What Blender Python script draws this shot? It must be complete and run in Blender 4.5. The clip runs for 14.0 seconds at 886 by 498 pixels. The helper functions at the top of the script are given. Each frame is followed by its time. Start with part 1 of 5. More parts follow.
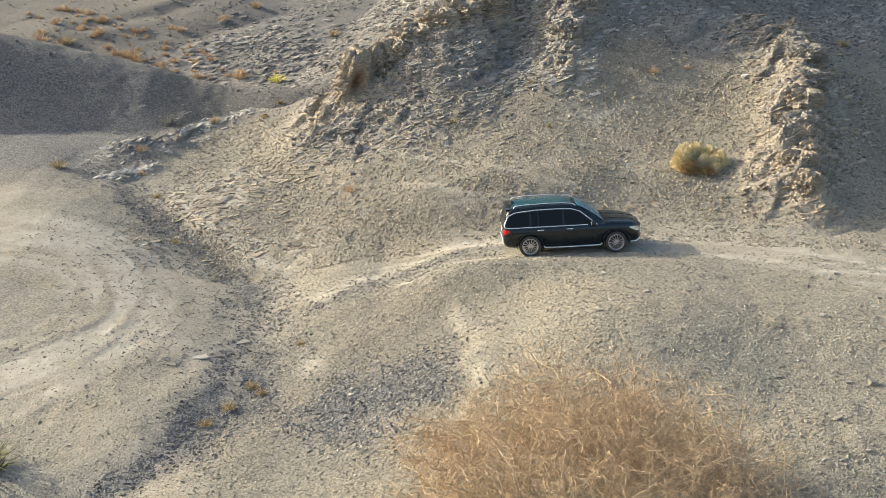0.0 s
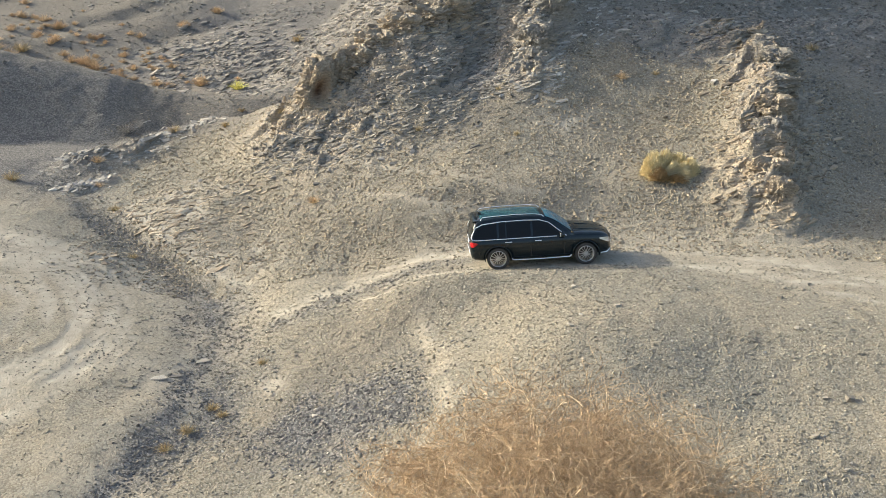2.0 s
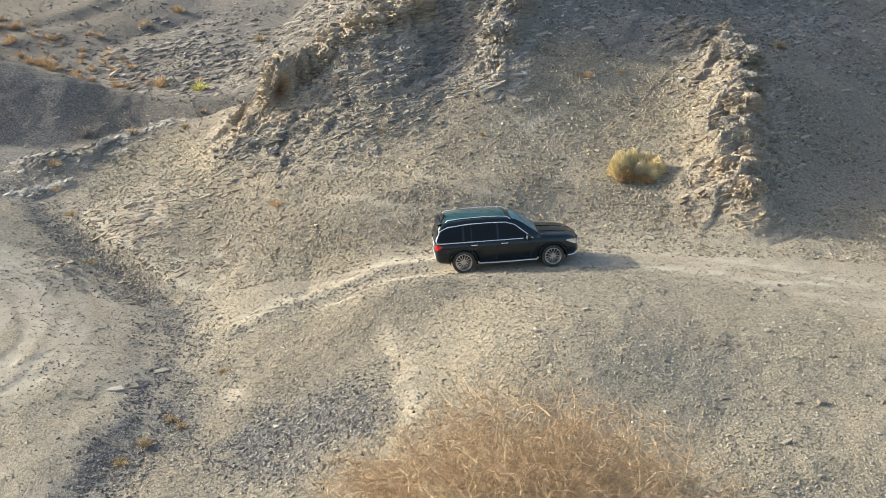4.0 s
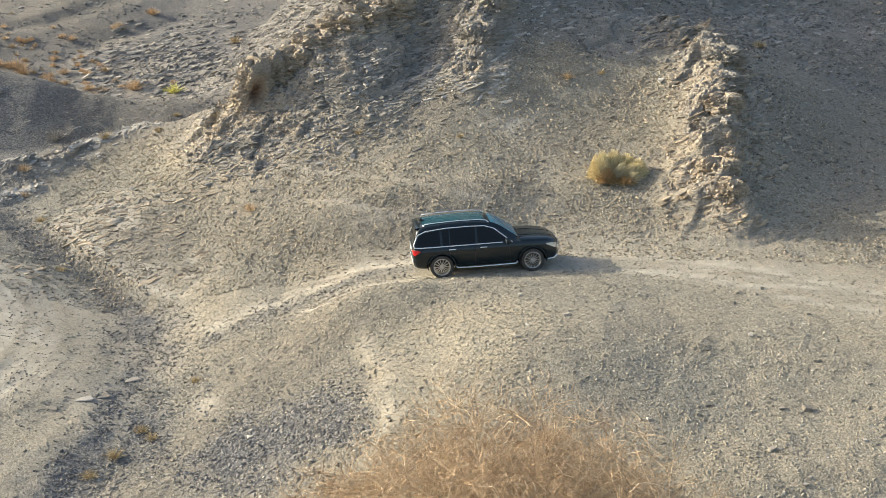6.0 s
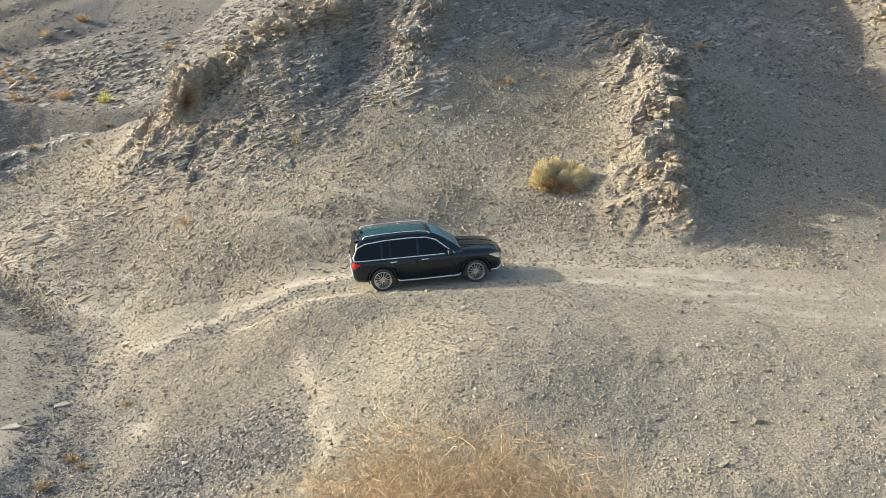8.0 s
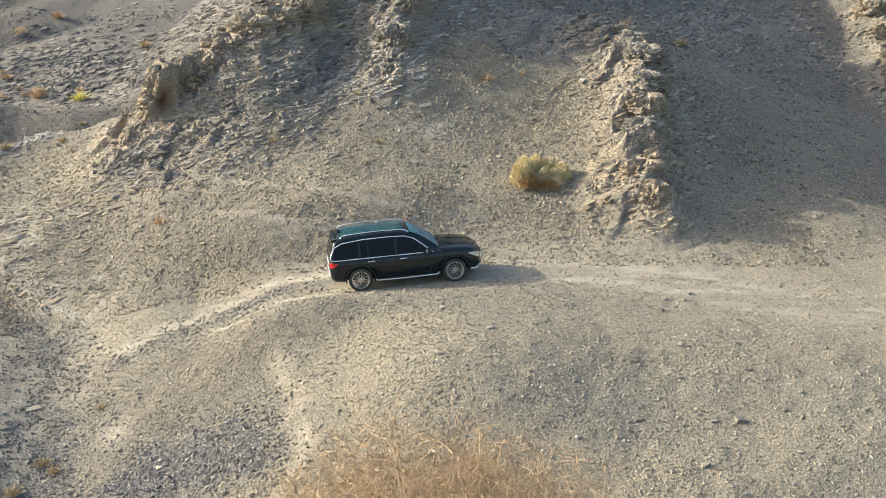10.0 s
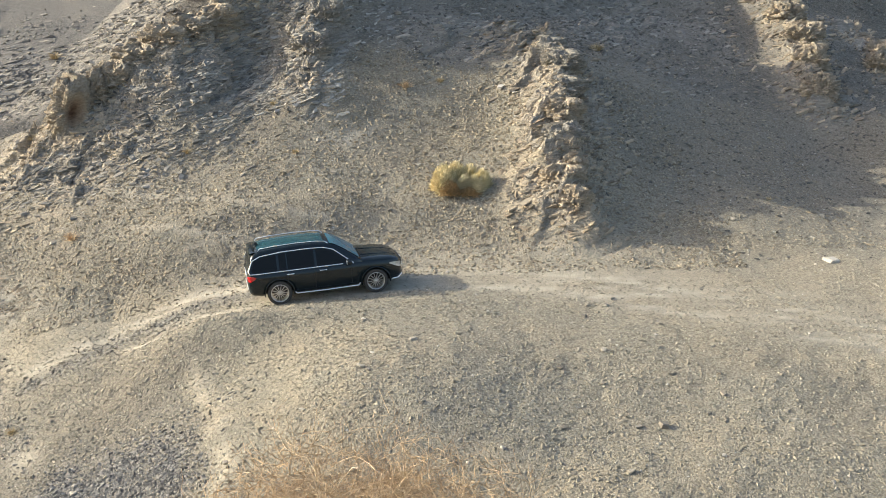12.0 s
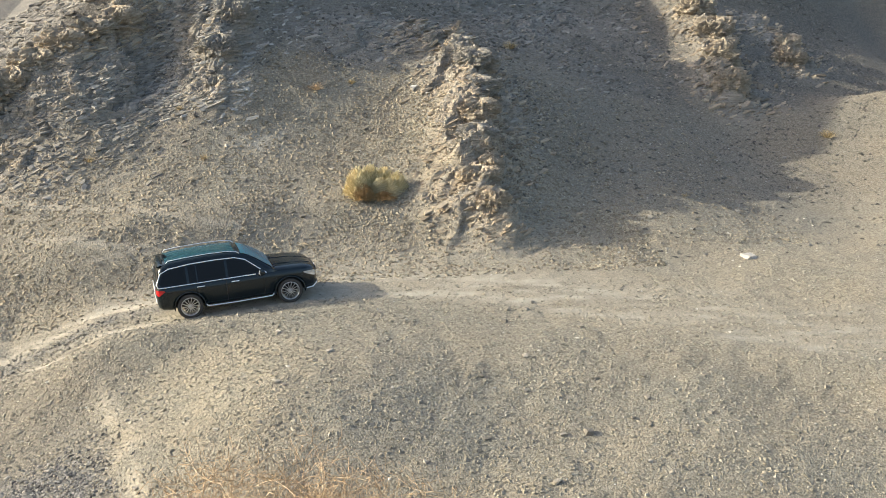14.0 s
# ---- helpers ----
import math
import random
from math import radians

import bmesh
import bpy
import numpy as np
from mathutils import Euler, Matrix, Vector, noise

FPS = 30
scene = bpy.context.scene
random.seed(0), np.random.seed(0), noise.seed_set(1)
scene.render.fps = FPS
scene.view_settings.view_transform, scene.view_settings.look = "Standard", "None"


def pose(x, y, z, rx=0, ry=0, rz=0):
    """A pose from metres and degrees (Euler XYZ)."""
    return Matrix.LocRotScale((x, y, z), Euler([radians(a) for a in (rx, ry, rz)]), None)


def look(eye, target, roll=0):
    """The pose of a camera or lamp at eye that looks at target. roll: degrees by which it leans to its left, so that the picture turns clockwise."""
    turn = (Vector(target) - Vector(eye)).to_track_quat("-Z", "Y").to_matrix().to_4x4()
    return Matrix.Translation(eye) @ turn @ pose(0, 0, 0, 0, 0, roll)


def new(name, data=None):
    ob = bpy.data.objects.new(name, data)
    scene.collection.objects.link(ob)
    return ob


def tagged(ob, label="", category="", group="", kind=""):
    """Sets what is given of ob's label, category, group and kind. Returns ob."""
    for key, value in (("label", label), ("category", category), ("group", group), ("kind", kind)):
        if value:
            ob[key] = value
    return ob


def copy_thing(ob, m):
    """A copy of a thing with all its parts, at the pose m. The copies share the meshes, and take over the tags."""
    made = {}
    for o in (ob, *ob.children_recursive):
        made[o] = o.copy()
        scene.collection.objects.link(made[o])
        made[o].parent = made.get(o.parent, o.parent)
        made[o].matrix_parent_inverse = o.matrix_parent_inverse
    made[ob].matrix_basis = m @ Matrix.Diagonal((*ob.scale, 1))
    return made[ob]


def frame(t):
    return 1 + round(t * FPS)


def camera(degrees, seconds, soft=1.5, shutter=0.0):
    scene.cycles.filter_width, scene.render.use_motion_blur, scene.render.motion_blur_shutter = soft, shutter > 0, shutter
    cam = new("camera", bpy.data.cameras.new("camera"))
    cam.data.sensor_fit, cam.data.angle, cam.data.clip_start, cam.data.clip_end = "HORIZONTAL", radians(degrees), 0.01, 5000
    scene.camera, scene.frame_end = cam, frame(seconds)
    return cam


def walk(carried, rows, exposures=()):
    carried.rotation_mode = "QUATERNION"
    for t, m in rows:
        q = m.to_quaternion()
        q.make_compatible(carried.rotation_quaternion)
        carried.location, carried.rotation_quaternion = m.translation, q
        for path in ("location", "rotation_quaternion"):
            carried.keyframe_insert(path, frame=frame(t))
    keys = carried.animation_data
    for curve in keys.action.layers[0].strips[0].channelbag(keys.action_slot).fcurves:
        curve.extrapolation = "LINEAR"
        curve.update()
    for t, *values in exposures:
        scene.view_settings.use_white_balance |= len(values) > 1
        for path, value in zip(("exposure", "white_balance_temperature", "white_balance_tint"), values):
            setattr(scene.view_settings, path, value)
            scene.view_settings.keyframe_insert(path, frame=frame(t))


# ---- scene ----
# ---- camera and its path ----
cam = camera(41.1, 14.0, soft=0.7)
PATH = [
    (0, pose(-2.599, -34.993, 13.982, 69.366, 0, 6.350)),
    (0.5, pose(-2.625, -34.782, 13.972, 69.473, 0, 6.021)),
    (1, pose(-2.651, -34.442, 13.977, 69.466, 0, 5.784)),
    (1.5, pose(-2.645, -34.095, 13.981, 69.428, 0, 5.430)),
    (2, pose(-2.615, -33.795, 13.974, 69.432, 0, 4.739)),
    (2.5, pose(-2.582, -33.543, 13.947, 69.447, 0, 4.004)),
    (3, pose(-2.550, -33.341, 13.926, 69.312, 0, 3.629)),
    (5.5, pose(-2.452, -32.362, 13.693, 69.402, 0, 2.540)),
    (6, pose(-2.418, -32.190, 13.640, 69.469, 0, 2.206)),
    (6.5, pose(-2.400, -31.956, 13.656, 69.612, 0, 1.431)),
    (7, pose(-2.394, -31.636, 13.657, 69.644, 0, 0.500)),
    (7.5, pose(-2.391, -31.303, 13.622, 69.618, 0, -0.289)),
    (8, pose(-2.358, -31.074, 13.585, 69.552, 0, -0.710)),
    (10.5, pose(-2.142, -30.575, 13.444, 69.407, 0, -1.987)),
    (11, pose(-2.096, -30.538, 13.418, 69.452, 0, -2.732)),
    (11.5, pose(-2.053, -30.399, 13.404, 69.630, 0, -4.027)),
    (12, pose(-2.015, -30.136, 13.378, 69.755, 0, -5.422)),
    (12.5, pose(-1.979, -29.805, 13.348, 69.798, 0, -6.645)),
    (13, pose(-1.945, -29.479, 13.328, 69.740, 0, -7.694)),
    (13.5, pose(-1.912, -29.293, 13.307, 69.670, 0, -8.659)),
    (14, pose(-1.892, -29.219, 13.332, 69.612, 0, -9.725)),
]
walk(cam, PATH, exposures=[(0, 1.08)])

# ---- world, sun and exposure ----
SUN_AZIMUTH, SUN_ELEVATION = 164.0, 21.5   # degrees from +x towards +y, and above the horizon
sun_way = Vector((math.cos(radians(SUN_AZIMUTH)) * math.cos(radians(SUN_ELEVATION)),
                  math.sin(radians(SUN_AZIMUTH)) * math.cos(radians(SUN_ELEVATION)),
                  math.sin(radians(SUN_ELEVATION))))
world = bpy.data.worlds.new("sky")
scene.world = world
world.use_nodes = True
sky = world.node_tree.nodes.new("ShaderNodeTexSky")
sky.sky_type = "NISHITA"
sky.sun_disc = False
sky.sun_elevation = radians(SUN_ELEVATION)
sky.sun_rotation = radians(90.0 - SUN_AZIMUTH)
sky.dust_density = 3.6
background = world.node_tree.nodes["Background"]
background.inputs["Strength"].default_value = 0.15
world.node_tree.links.new(sky.outputs["Color"], background.inputs["Color"])
sun_lamp = new("sun", bpy.data.lights.new("sun", "SUN"))
sun_lamp.data.energy = 3.3
sun_lamp.data.angle = radians(0.6)
sun_lamp.data.color = (1.0, 0.935, 0.765)
sun_lamp.matrix_world = look((0, 0, 60), Vector((0, 0, 60)) - sun_way)


# ---- materials ----
def material(name, rough=0.9, metal=0.0):
    m = bpy.data.materials.new(name)
    m.use_nodes = True
    shader = m.node_tree.nodes["Principled BSDF"]
    shader.inputs["Roughness"].default_value = rough
    shader.inputs["Metallic"].default_value = metal
    return m, m.node_tree, shader


def node(tree, kind, **values):
    n = tree.nodes.new(kind)
    for key, value in values.items():
        n.inputs[key].default_value = value
    return n


def noise_node(tree, scale, detail=4.0, rough=0.6, stretch=None):
    place = tree.nodes.new("ShaderNodeTexCoord").outputs["Object"]
    if stretch:
        mapping = node(tree, "ShaderNodeMapping", Scale=stretch)
        tree.links.new(place, mapping.inputs["Vector"])
        place = mapping.outputs["Vector"]
    n = node(tree, "ShaderNodeTexNoise", Scale=scale, Detail=detail, Roughness=rough)
    tree.links.new(place, n.inputs["Vector"])
    return n.outputs["Fac"]


def ramp(tree, source, stops):
    r = tree.nodes.new("ShaderNodeValToRGB")
    while len(r.color_ramp.elements) < len(stops):
        r.color_ramp.elements.new(0.5)
    for e, (at, colour) in zip(r.color_ramp.elements, stops):
        e.position, e.color = at, (*colour, 1.0)
    tree.links.new(source, r.inputs["Fac"])
    return r.outputs["Color"]


def mix(tree, factor, a, b, kind="MIX"):
    m = tree.nodes.new("ShaderNodeMix")
    m.data_type, m.blend_type = "RGBA", kind
    for socket, value in ((m.inputs[0], factor), (m.inputs[6], a), (m.inputs[7], b)):
        if hasattr(value, "is_output"):
            tree.links.new(value, socket)
        elif isinstance(value, tuple):
            socket.default_value = (*value, 1.0)
        else:
            socket.default_value = value
    return m.outputs[2]


def bump(tree, shader, source, strength, distance):
    b = node(tree, "ShaderNodeBump", Strength=strength, Distance=distance)
    tree.links.new(source, b.inputs["Height"])
    previous = shader.inputs["Normal"].links
    if previous:
        tree.links.new(previous[0].from_socket, b.inputs["Normal"])
    tree.links.new(b.outputs["Normal"], shader.inputs["Normal"])


def attribute(tree, name):
    a = tree.nodes.new("ShaderNodeAttribute")
    a.attribute_name = name
    return a.outputs["Fac"]


def pebbles(tree, scale, grain):
    """A value that differs from pebble to pebble, broken up by grain."""
    cell = node(tree, "ShaderNodeTexVoronoi", Scale=scale)
    tree.links.new(tree.nodes.new("ShaderNodeTexCoord").outputs["Object"], cell.inputs["Vector"])
    split = tree.nodes.new("ShaderNodeSeparateColor")
    tree.links.new(cell.outputs["Color"], split.inputs["Color"])
    blend = tree.nodes.new("ShaderNodeMix")
    blend.inputs[0].default_value = grain
    tree.links.new(split.outputs["Red"], blend.inputs[2])
    tree.links.new(noise_node(tree, 11.0, 6.0, 0.75), blend.inputs[3])
    return blend.outputs[0]


def pebble_relief(tree, scale):
    cell = node(tree, "ShaderNodeTexVoronoi", Scale=scale)
    tree.links.new(tree.nodes.new("ShaderNodeTexCoord").outputs["Object"], cell.inputs["Vector"])
    flip = tree.nodes.new("ShaderNodeMath")
    flip.operation = "SUBTRACT"
    flip.inputs[0].default_value = 1.0
    tree.links.new(cell.outputs["Distance"], flip.inputs[1])
    return flip.outputs[0]


def ground_material():
    m, tree, shader = material("stony_desert_ground", 0.95)
    fine = pebbles(tree, 19.0, 0.4)
    broad = noise_node(tree, 0.35, 3.0, 0.6)
    middle = noise_node(tree, 2.2, 5.0, 0.65)
    gravel = ramp(tree, fine, [(0.22, (0.175, 0.157, 0.118)), (0.5, (0.245, 0.219, 0.165)), (0.80, (0.315, 0.284, 0.219))])
    tint = ramp(tree, broad, [(0.35, (0.91, 0.93, 0.94)), (0.65, (1.05, 1.01, 0.96))])
    base = mix(tree, 1.0, gravel, tint, "MULTIPLY")
    dust = ramp(tree, middle, [(0.3, (0.33, 0.295, 0.23)), (0.7, (0.44, 0.40, 0.318))])
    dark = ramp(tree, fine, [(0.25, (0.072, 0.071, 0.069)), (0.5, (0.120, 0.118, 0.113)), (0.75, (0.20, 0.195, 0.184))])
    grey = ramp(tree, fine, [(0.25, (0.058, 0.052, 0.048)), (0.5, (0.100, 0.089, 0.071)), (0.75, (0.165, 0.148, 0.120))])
    strata = noise_node(tree, 3.0, 6.0, 0.7, (0.5, 0.8, 5.0))
    rock = ramp(tree, strata, [(0.26, (0.19, 0.168, 0.136)), (0.46, (0.37, 0.33, 0.265)), (0.72, (0.51, 0.46, 0.375))])
    patch = ramp(tree, noise_node(tree, 0.9, 4.0, 0.6), [(0.35, (0.90, 0.92, 0.95)), (0.65, (1.10, 1.02, 0.92))])
    rock = mix(tree, 1.0, rock, patch, "MULTIPLY")
    slate = ramp(tree, strata, [(0.28, (0.14, 0.13, 0.114)), (0.5, (0.29, 0.27, 0.235)), (0.75, (0.46, 0.43, 0.375))])
    # the grey mask carries painted shade as well as grey scree
    rock = mix(tree, attribute(tree, "grey"), rock, slate)
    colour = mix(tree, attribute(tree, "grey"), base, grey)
    colour = mix(tree, attribute(tree, "rock"), colour, rock)
    # the dark mask also carries the valley's painted shade
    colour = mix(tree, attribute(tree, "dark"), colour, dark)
    colour = mix(tree, attribute(tree, "dust"), colour, dust)
    tree.links.new(colour, shader.inputs["Base Color"])
    bump(tree, shader, noise_node(tree, 5.0, 5.0, 0.7), 0.28, 0.08)
    ledges = tree.nodes.new("ShaderNodeMath")
    ledges.operation = "MULTIPLY"
    tree.links.new(noise_node(tree, 4.0, 5.0, 0.7, (0.35, 0.6, 4.5)), ledges.inputs[0])
    tree.links.new(attribute(tree, "rock"), ledges.inputs[1])
    bump(tree, shader, ledges.outputs[0], 0.9, 0.25)
    bump(tree, shader, pebble_relief(tree, 19.0), 0.6, 0.03)
    bump(tree, shader, noise_node(tree, 30.0, 5.0, 0.8), 0.6, 0.02)
    return m


def stone_material(name, dark, mid, light, island=True):
    m, tree, shader = material(name, 0.9)
    if island:
        pick = tree.nodes.new("ShaderNodeNewGeometry").outputs["Random Per Island"]
    else:
        pick = tree.nodes.new("ShaderNodeObjectInfo").outputs["Random"]
    base = ramp(tree, pick, [(0.0, dark), (0.55, mid), (1.0, light)])
    veins = ramp(tree, noise_node(tree, 9.0, 6.0, 0.75), [(0.3, (0.62, 0.62, 0.63)), (0.7, (1.18, 1.15, 1.08))])
    tree.links.new(mix(tree, 1.0, base, veins, "MULTIPLY"), shader.inputs["Base Color"])
    bump(tree, shader, noise_node(tree, 30.0, 4.0, 0.7), 0.5, 0.02)
    return m


def twig_material(name, dark, light):
    m, tree, shader = material(name, 0.8)
    pick = tree.nodes.new("ShaderNodeNewGeometry").outputs["Random Per Island"]
    tree.links.new(ramp(tree, pick, [(0.0, dark), (1.0, light)]), shader.inputs["Base Color"])
    return m


def plain_material(name, colour, rough, metal=0.0, coat=0.0, grain=0.0):
    m, tree, shader = material(name, rough, metal)
    if grain:
        stain = noise_node(tree, 6.0, 5.0, 0.7)
        shade = tuple(c * (1 - grain) for c in colour)
        tree.links.new(ramp(tree, stain, [(0.35, shade), (0.65, colour)]), shader.inputs["Base Color"])
        r = ramp(tree, stain, [(0.35, (rough * 0.8,) * 3), (0.7, (min(1.0, rough * 1.4),) * 3)])
        tree.links.new(r, shader.inputs["Roughness"])
    else:
        shader.inputs["Base Color"].default_value = (*colour, 1.0)
    shader.inputs["Coat Weight"].default_value = coat
    shader.inputs["Coat Roughness"].default_value = 0.05
    return m


GROUND = ground_material()
GRAVEL = stone_material("gravel_olive", (0.20, 0.182, 0.14), (0.285, 0.259, 0.20), (0.41, 0.38, 0.305))
GRAVEL_DARK = stone_material("gravel_slate", (0.075, 0.074, 0.072), (0.15, 0.147, 0.14), (0.32, 0.31, 0.285))
GRAVEL_TAN = stone_material("gravel_tan", (0.18, 0.151, 0.108), (0.29, 0.247, 0.178), (0.42, 0.37, 0.275))
GRAVEL_GREY = stone_material("gravel_grey", (0.09, 0.084, 0.073), (0.17, 0.158, 0.135), (0.30, 0.28, 0.24))
# darkened towards the shade of the hollow it lies in
GRAVEL_BROWN_SHADED = stone_material("gravel_brown_shaded", (0.10, 0.09, 0.074), (0.17, 0.153, 0.125), (0.30, 0.276, 0.233))
TAN = [(0.19, 0.155, 0.112), (0.32, 0.265, 0.192), (0.45, 0.38, 0.28)]
GREY = [(0.12, 0.113, 0.10), (0.23, 0.215, 0.188), (0.38, 0.355, 0.305)]
ROCK_TAN = stone_material("rock_tan", *TAN, island=False), stone_material("rubble_tan", *TAN)
ROCK_GREY = stone_material("rock_grey", *GREY, island=False), stone_material("rubble_grey", *GREY)
PALE = [(0.26, 0.245, 0.215), (0.37, 0.35, 0.31), (0.50, 0.475, 0.42)]
ROCK_PALE = stone_material("rock_pale_grey", *PALE, island=False), stone_material("rubble_pale_grey", *PALE)
STONE = stone_material("loose_stone", (0.16, 0.145, 0.12), (0.30, 0.275, 0.23), (0.46, 0.43, 0.37), island=False)
WHITE_CHIP = stone_material("pale_chips", (0.38, 0.355, 0.30), (0.48, 0.455, 0.40), (0.60, 0.57, 0.51))
WHITE_STONE = stone_material("pale_stone", (0.45, 0.43, 0.38), (0.52, 0.49, 0.44), (0.60, 0.57, 0.51), island=False)



def bedded_material(name, dark, mid, light):
    """Weathered bedded rock that is stained rust-brown where a soft bed has worn away."""
    m, tree, shader = material(name, 0.92)
    grain = noise_node(tree, 5.0, 6.0, 0.72, (1.0, 1.0, 2.2))
    face = ramp(tree, grain, [(0.28, dark), (0.5, mid), (0.72, light)])
    rust = ramp(tree, grain, [(0.3, (0.13, 0.072, 0.044)), (0.55, (0.28, 0.165, 0.098)), (0.75, (0.40, 0.26, 0.16))])
    tree.links.new(mix(tree, attribute(tree, "rust"), face, rust), shader.inputs["Base Color"])
    bump(tree, shader, noise_node(tree, 7.0, 6.0, 0.78, (0.7, 0.7, 2.6)), 1.0, 0.16)
    bump(tree, shader, noise_node(tree, 26.0, 5.0, 0.75), 0.8, 0.03)
    return m


BEDDED_TAN = bedded_material("rock_bedded_tan", (0.25, 0.205, 0.15), (0.43, 0.36, 0.265), (0.57, 0.49, 0.375))
BEDDED_GREY = bedded_material("rock_bedded_grey", (0.20, 0.182, 0.15), (0.34, 0.313, 0.262), (0.47, 0.435, 0.37))

# ---- ground: landforms as (x, y, radius, height) ----
SLOPES = [(-4, 23, 7.5, 1.37), (0, -2, 5, 1.36), (-12, 19, 5, 0.65), (21, 13, 7.5, -1.03), (6, 23, 7.5, 0.79), (-15, 7, 5, -0.96),
          (-19, 33, 7.5, -1.06), (-6, 7, 5, 0.54), (9, -5, 5, 0.53), (-18, 16, 5, -0.71), (-12, 1, 5, -0.75), (12, 7, 5, -0.56)]
HOLLOWS = [(-10.5, 22, 3.5, 0.45), (-24, 23, 7.5, -0.77), (21, 18, 7.5, -1.16), (-10.5, -5.5, 3.5, -0.43), (-26, 44, 12, -1.3),
           (-18, 10, 5, -0.75), (-3, -3, 3.5, 0.49), (-9, 22, 5, 0.82), (0, 19, 5, 0.65), (6, 36, 12, 0.67), (7, 17, 3.5, 0.35)]
KNOLLS = [(21, 8, 7.5, -0.73), (7, -0.5, 3.5, 0.37), (4.5, -8, 3.5, 0.36), (-14, 33, 7.5, -0.96), (-12, 22, 5, 0.74),
          (-13, 7, 3.5, -0.35), (2, 14.5, 3.5, -0.36), (7, 14.5, 3.5, 0.3), (-2, 28, 12, 2.08), (-19, 28, 7.5, -0.79), (-5.5, 7, 3.5, 0.37), (22, 24, 9, -0.8), (11, 22, 5, 0.4)]
# lines on the ground: (x, y) along them
WASH = [(-25, 16), (-20.1, 11.5), (-15.8, 8.0), (-13.9, 5.3), (-12.9, 1.2), (-12.1, -1.8), (-13.0, -4.3), (-13.5, -6.0), (-14.5, -7.5), (-16.5, -12)]
WASH_WIDTH = [0.8, 0.95, 1.1, 1.6, 1.6, 1.5, 1.2, 0.8, 0.5, 0.5]
RUTS = [[(-11.2, 4.2), (-10.3, 4.6), (-8.7, 5.5), (-7.7, 6.2), (-6.6, 6.8), (-4.6, 7.0), (-3.0, 7.5), (-1, 7.6)], [(-8.2, 3.7), (-6.8, 4.5), (-5.4, 5.0), (-4.0, 5.2), (-2.4, 5.2), (-1, 5.3), (1, 5.3)]]
TRACK = [(-34, 9), (-26, 7), (-18, 5.0), (-12.3, 4.6), (-9.2, 5.0), (-6.7, 5.5), (-3.8, 5.9), (-0.3, 6.3), (3, 6.0), (5.9, 5.0), (9.8, 2.9), (14, 0.2), (22, -4), (40, -10)]
TRACK_Z = [-3.3, -3.0, -2.9, -3.05, -2.3, -1.6, -1.27, -1.10, -1.05, -1.0, -1.05, -1.12, -1.3, -1.0]
BROW = [(-8.2, 0.8), (-7.4, 1.9), (-6.2, 2.7), (-4, 3.0), (-1.5, 3.2), (1.2, 3.2)]
CREST = [(-13.9, 17.2), (-12.9, 18.3), (-11.5, 19.0), (-9.8, 19.9), (-7.4, 20.9), (-5.8, 22.6), (-4.6, 25.5), (-3, 31)]
CREST_RISE = [0.3, 0.4, 0.4, 0.5, 0.9, 2.1, 3.6, 4.4]
# the edge beyond which the ground falls to the valley behind the hill
BRINK = [(-60, 15), (-33, 17.5), (-26, 19.0), (-23.4, 19.4), (-21.2, 20.9), (-18.6, 21.5), (-16.2, 20.4), (-14.4, 18.9), (-12.9, 19.1), (-11.5, 19.7), (-9.9, 20.6), (-7.8, 21.6), (-6.5, 23), (-5.4, 26), (-4, 31), (2, 48), (14, 90)]
MOUND = [(-70, 21.5), (-44, 23.5), (-32, 25), (-27.6, 25), (-24.5, 25), (-22.7, 25), (-20.9, 25.2), (-18.4, 25.3), (-16, 25.3), (-13, 25)]
MOUND_RISE = [7.0, 4.6, 3.2, 2.55, 2.1, 1.55, 1.25, 1.2, 0.8, 0.3]
RIB = [(6.6, 22.5), (7.2, 21), (7.7, 19.5), (7.1, 15), (7.0, 13), (6.3, 11), (6.8, 9.6)]
MIDROCK = [(-1.6, 24.5), (-2.3, 22), (-3.1, 19.6), (-2.9, 17.6)]
BANK = [(-20.8, 12.9), (-18.9, 11.3), (-17.0, 9.6), (-15.2, 8.0), (-13.6, 6.9)]
GULLY = [(-33.5, 36.5), (-31.0, 39.8), (-29.6, 41.2), (-28.5, 44), (-26, 50)]
GULLY_2 = [(-27.2, 35.2), (-26.0, 39.2), (-24.1, 41.7), (-22.1, 44.6)]
PATHS = [[(-7.2, 9.2), (-4.6, 9.6), (-2.2, 8.9), (0.4, 8.9)], [(-10.4, 13.4), (-8.5, 12.7), (-6.4, 11.6), (-4.0, 10.6), (-2.3, 10.3)], [(-9.4, 11.0), (-7.3, 9.9), (-5.4, 9.3)]]
NOTCH = [(-6.3, 1.3), (-6.1, 0.0), (-5.3, -1.9), (-5.5, -2.8), (-5.0, -4.1), (-5.6, -6)]
RIGHT_ROCK = [(21.7, 33.1), (22.0, 30.8), (21.9, 28.0), (21.2, 25.6), (20.9, 22.6)]
FAR_CRAG = [(26.0, 31.4), (26.4, 28.0), (25.5, 26.5)]


